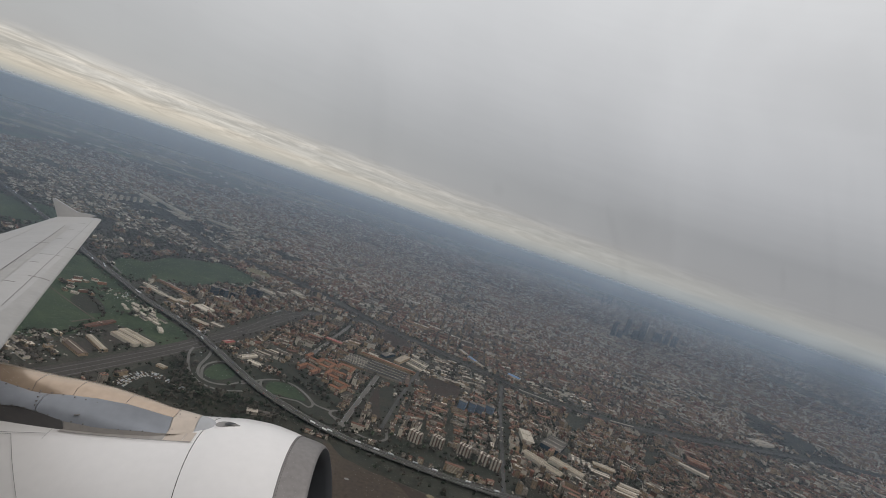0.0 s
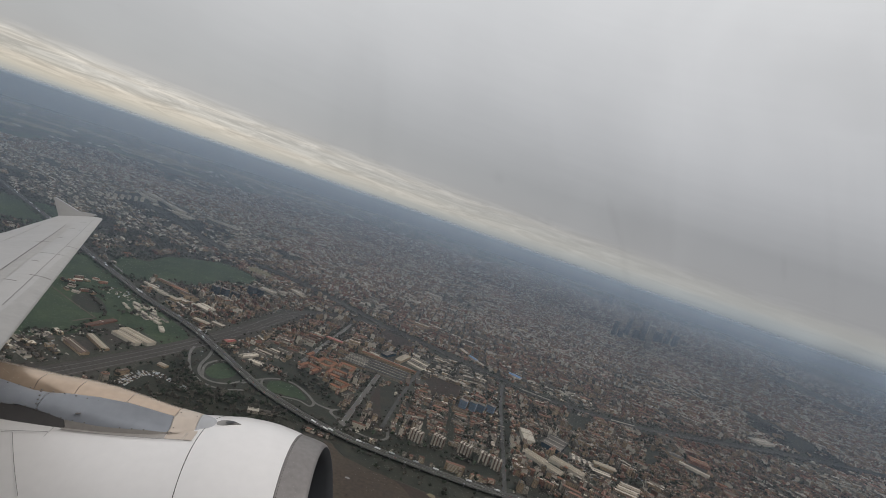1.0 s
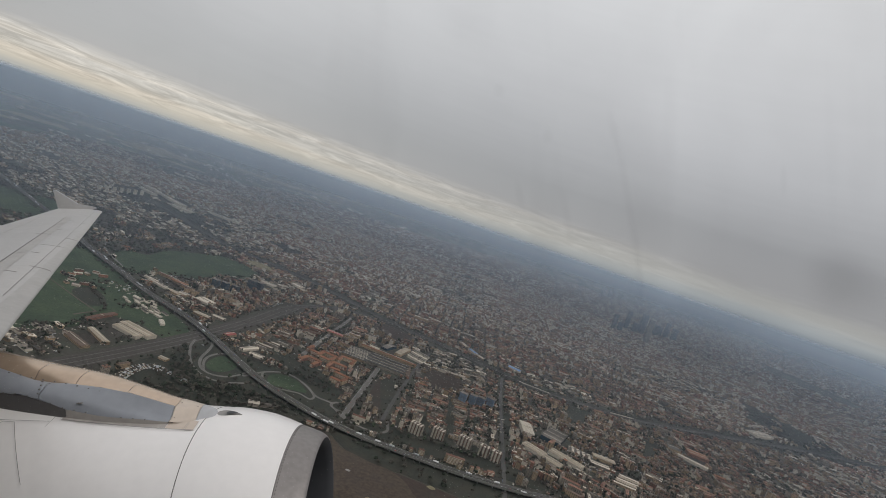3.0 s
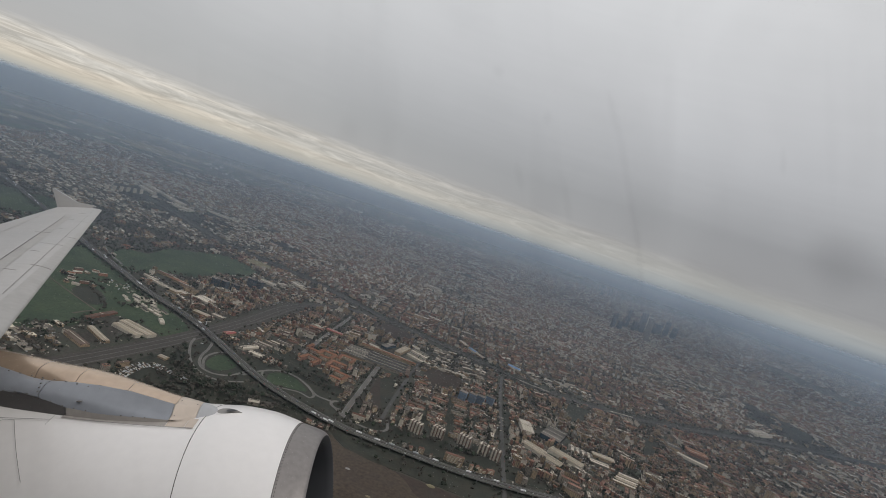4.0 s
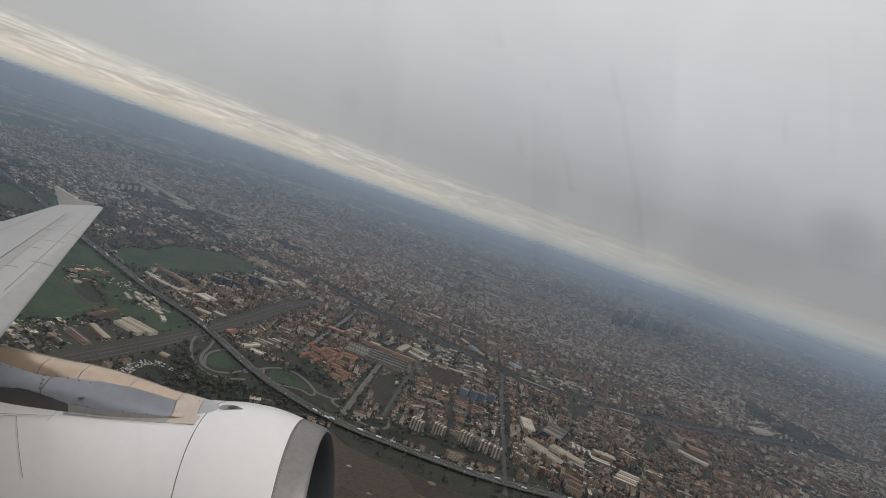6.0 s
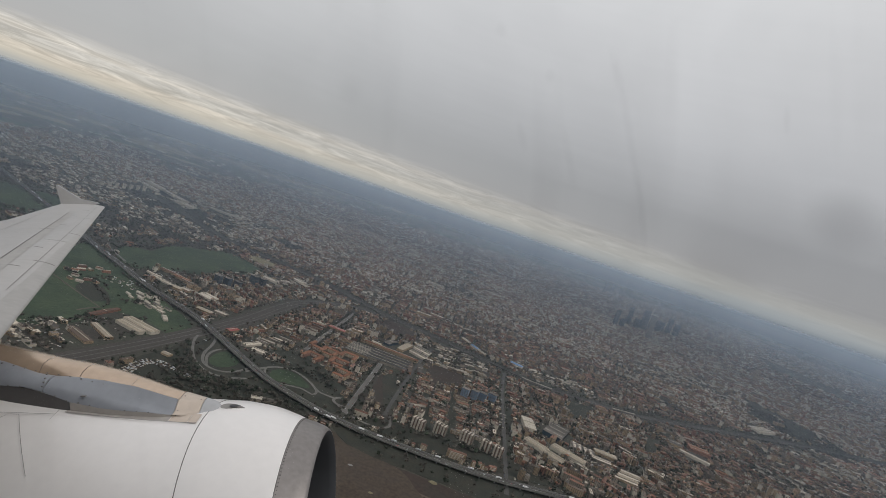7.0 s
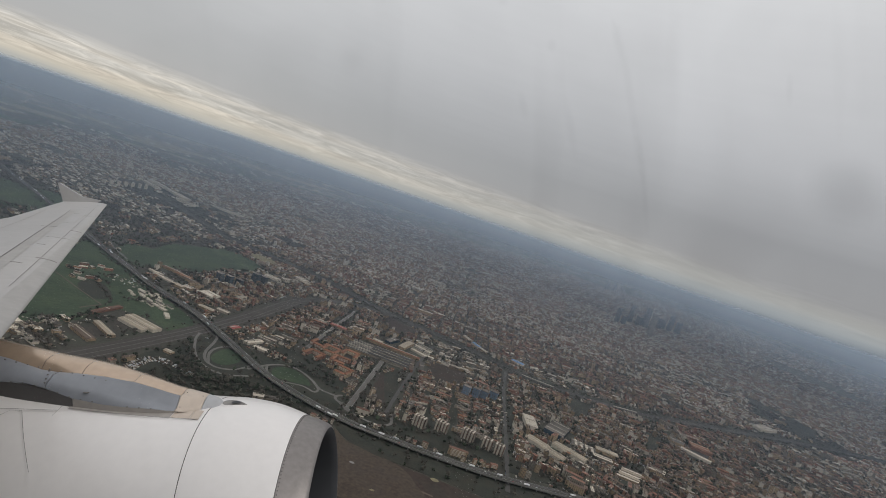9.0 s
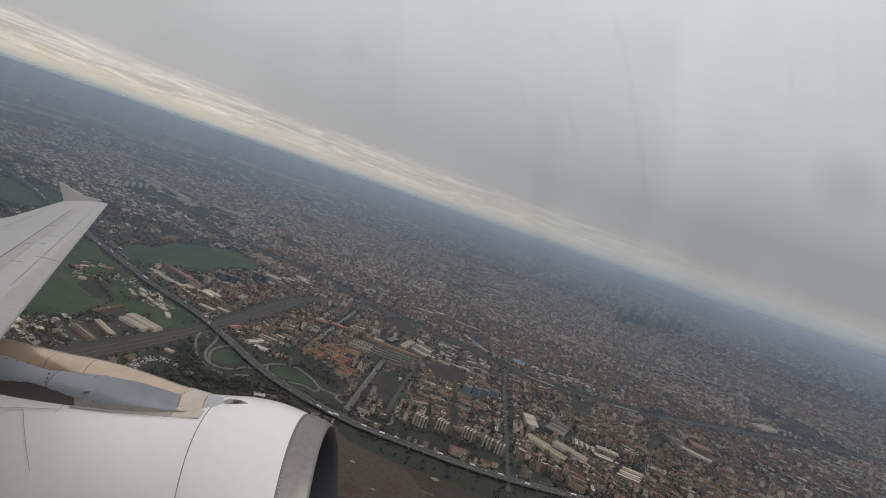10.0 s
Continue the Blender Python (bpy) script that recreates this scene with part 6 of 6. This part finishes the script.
def build_traffic():
    rnd = random.Random(21)
    n = sideways(MOTORWAY)
    made = {}
    i = 20
    while i < len(MOTORWAY) - 8:
        i += rnd.choice((1, 1, 1, 2, 2, 3))
        if i >= len(MOTORWAY) - 4:
            break
        side = rnd.choice((-1, 1))
        lane = side * (7.0 + rnd.choice((-3.1, 0, 3.1)))
        x, y = MOTORWAY[i] + n[i] * lane
        px, py, pz, q = lay(x, y, 8.06)
        yaw = math.degrees(math.atan2(-n[i][0], n[i][1])) + (180 if side > 0 else 0)
        at = pose(px, py, pz, 0, 0, yaw)
        big = rnd.random() < 0.22
        k = ("lorry", rnd.choice((0, 0, 0, 1))) if big else ("car", rnd.randrange(5))
        if k in made:
            copy_thing(made[k], at)
        else:
            colour = ("white", "silver", "dark", "red", "blue")[k[1]]
            made[k] = (build_truck if big else build_car)(at, CAR_PAINTS[k[1]], colour + (" articulated lorry" if big else " saloon car") + " driving on the motorway")
    for line, count in ((AVENUE, 14), (AVENUE_EAST, 8), (AVENUE_FAR, 16), (AVENUE_WEST, 8)):
        s = sideways(line)
        for _ in range(count):
            j = rnd.randrange(2, len(line) - 2)
            x, y = line[j] + s[j] * rnd.choice((-4.5, 4.5))
            copy_thing(made[("car", rnd.choice([k[1] for k in made if k[0] == "car"]))], pose(x, y, 0.95, 0, 0, math.degrees(math.atan2(-s[j][0], s[j][1]))))


build_traffic()


def build_trains():
    """Goods and passenger trains at rest on the long railway."""
    n = sideways(MAIN_LINE)
    for x, y, o, cars, paint, roof, label in ((580, 2190, 6, 7, "white_wall", "pale", "white passenger train on the city railway"), (450, 2250, -6, 9, "slate", "grey", "dark goods train on the city railway"), (1000, 2245, 3, 6, "white_wall", "pale", "pale passenger train on the city railway")):
        i = int(np.argmin(np.hypot(MAIN_LINE[:, 0] - x, MAIN_LINE[:, 1] - y)))
        j = min(i + 1, len(MAIN_LINE) - 1)
        i = j - 1
        way = MAIN_LINE[j] - MAIN_LINE[i]
        turn = math.degrees(math.atan2(way[1], way[0]))
        px, py = MAIN_LINE[i] + n[i] * o
        train = empty("train", pose(px, py, 2.1, 0, 0, turn), label, "train", "trains on the long railway")
        for k in range(cars):
            u = (k - cars / 2) * 20.5
            car = child(boxes("carriage", [(u - 9.8, u + 9.8, -1.45, 1.45, 0.9, 3.4)], M[paint]), train)
            child(boxes("roof", [(u - 9.6, u + 9.6, -1.3, 1.3, 3.4, 3.8)], M[roof]), car)
            child(boxes("bogie", [(u - 7.5, u - 5, -1.1, 1.1, 0, 0.9), (u + 5, u + 7.5, -1.1, 1.1, 0, 0.9)], M["dark"]), car)


build_trains()


def build_yard():
    """Rows of parked vehicles and small stores in the yard between ramp and railway, and along the works."""
    rnd = random.Random(8)
    verts, faces, ids = [], [], []
    for cx, cy, w, d, count in ((-640, 1640, 60, 30, 70), (-1000, 1700, 60, 40, 60), (340, 1640, 40, 60, 50), (640, 1560, 60, 30, 90), (-330, 1880, 60, 60, 60), (800, 1700, 90, 60, 120)):
        for _ in range(count):
            x, y = cx + rnd.uniform(-w, w), cy + rnd.uniform(-d, d)
            if np.min(np.hypot(RAIL[:, 0] - x, RAIL[:, 1] - y)) < 38:
                continue
            long = rnd.choice((4, 4, 5, 8, 12))
            v, f = box(-long / 2, long / 2, -1.1, 1.1, 0.3, rnd.uniform(1.4, 3.2), base=len(verts))
            t = rnd.choice((0.4, 0.4, 1.97)) + rnd.uniform(-0.05, 0.05)
            verts += [(x + a * math.cos(t) - b * math.sin(t), y + a * math.sin(t) + b * math.cos(t), z) for a, b, z in v]
            faces += f
            ids += [rnd.choice((0, 0, 1, 2, 3))] * 6
    # two curved rows of parked vehicles on the open land
    curve = smooth_line([(-609, 1133), (-611, 1183), (-601, 1227), (-565, 1233), (-523, 1223), (-475, 1211)], 3)
    across = sideways(curve)
    for i in range(len(curve)):
        for o in ((-5, 5) if i > len(curve) * 0.6 else (-12, -5, 3, 10)):
            if rnd.random() < 0.22:
                continue
            x, y = curve[i] + across[i] * (o + rnd.uniform(-1, 1))
            t = math.atan2(across[i][1], across[i][0]) + rnd.uniform(-0.1, 0.1)
            v, f = box(-2.6, 2.6, -1.0, 1.0, 0.4, rnd.uniform(1.5, 2.6), base=len(verts))
            verts += [(x + p * math.cos(t) - q * math.sin(t), y + p * math.sin(t) + q * math.cos(t), z) for p, q, z in v]
            faces += f
            ids += [rnd.choice((0, 1, 1, 2, 3))] * 6
    # cars parked along the streets of the blocks
    c, s = math.cos(GRID), math.sin(GRID)
    for _ in range(9000):
        r, a = rnd.uniform(1050, 2300), rnd.uniform(-0.8, 0.82)
        x, y = r * math.sin(a), r * math.cos(a)
        u, w = x * c + y * s, -x * s + y * c
        if rnd.random() < 0.5:
            u = round(u / 67.0 - 0.5) * 67.0 + 33.5 + rnd.choice((-3, 3))
        else:
            w = round(w / 54.0 - 0.5) * 54.0 + 27 + rnd.choice((-2.5, 2.5))
        x, y = u * c - w * s, u * s + w * c
        if kept_free(x, y):
            continue
        v, f = box(-2.1, 2.1, -0.9, 0.9, 0.2, 1.5, base=len(verts))
        t = GRID + rnd.choice((0, math.pi / 2))
        verts += [(x + p * math.cos(t) - q * math.sin(t), y + p * math.sin(t) + q * math.cos(t), z) for p, q, z in v]
        faces += f
        ids += [rnd.choice((0, 0, 1, 2, 3))] * 6
    tagged(mesh_object("parked_vehicles", verts, faces, [M["white_wall"], CAR_PAINTS[1], M["grey"], M["brown"]], ids), "rows of small parked vehicles and containers in yards", "vehicles", kind="stuff")


build_yard()


def build_waste():
    """Dirt tracks, rubble heaps and a pale tarpaulin on the bare building land."""
    for pts, w in (([(-60, 1030), (40, 1060), (130, 1050)], 3), ([(62, 1072), (112, 1058), (150, 1052)], 6)):
        line = smooth_line(pts, 8)
        tagged(slab("dirt_track", line, 0, w, 0.5, 0.4, M["track_soil"]), "pale dirt track across bare land", "dirt track", kind="structure")
    rnd = random.Random(3)
    for x, y, size, mat, label in ((-40, 1075, 6, "concrete", "pale rubble heap on bare brown land"), (150, 1120, 10, "rubble", "yellowish sand heap beside the motorway"), (20, 1000, 6, "rubble", "low sand heap on bare land"), (-75, 1050, 4, "white_wall", "small white tarpaulin on bare land"), (250, 1095, 7, "rubble", "sand heap on bare land"), (90, 985, 5, "white_wall", "small pale heap on bare land")):
        verts = [(x, y, size * 0.22)]
        for k, (r, z) in enumerate(((0.45, 0.16), (0.8, 0.07), (1.0, 0.0))):
            verts += [(x + size * r * rnd.uniform(0.8, 1.2) * math.cos(a), y + size * r * rnd.uniform(0.6, 0.9) * math.sin(a), 0.4 + size * z) for a in np.linspace(0, 2 * math.pi, 10, endpoint=False)]
        faces = [(0, 1 + i, 1 + (i + 1) % 10) for i in range(10)]
        for k in range(2):
            faces += [(1 + k * 10 + i, 11 + k * 10 + i, 11 + k * 10 + (i + 1) % 10, 1 + k * 10 + (i + 1) % 10) for i in range(10)]
        tagged(mesh_object("rubble_heap", verts, faces, M[mat]), label, "heap")


build_waste()
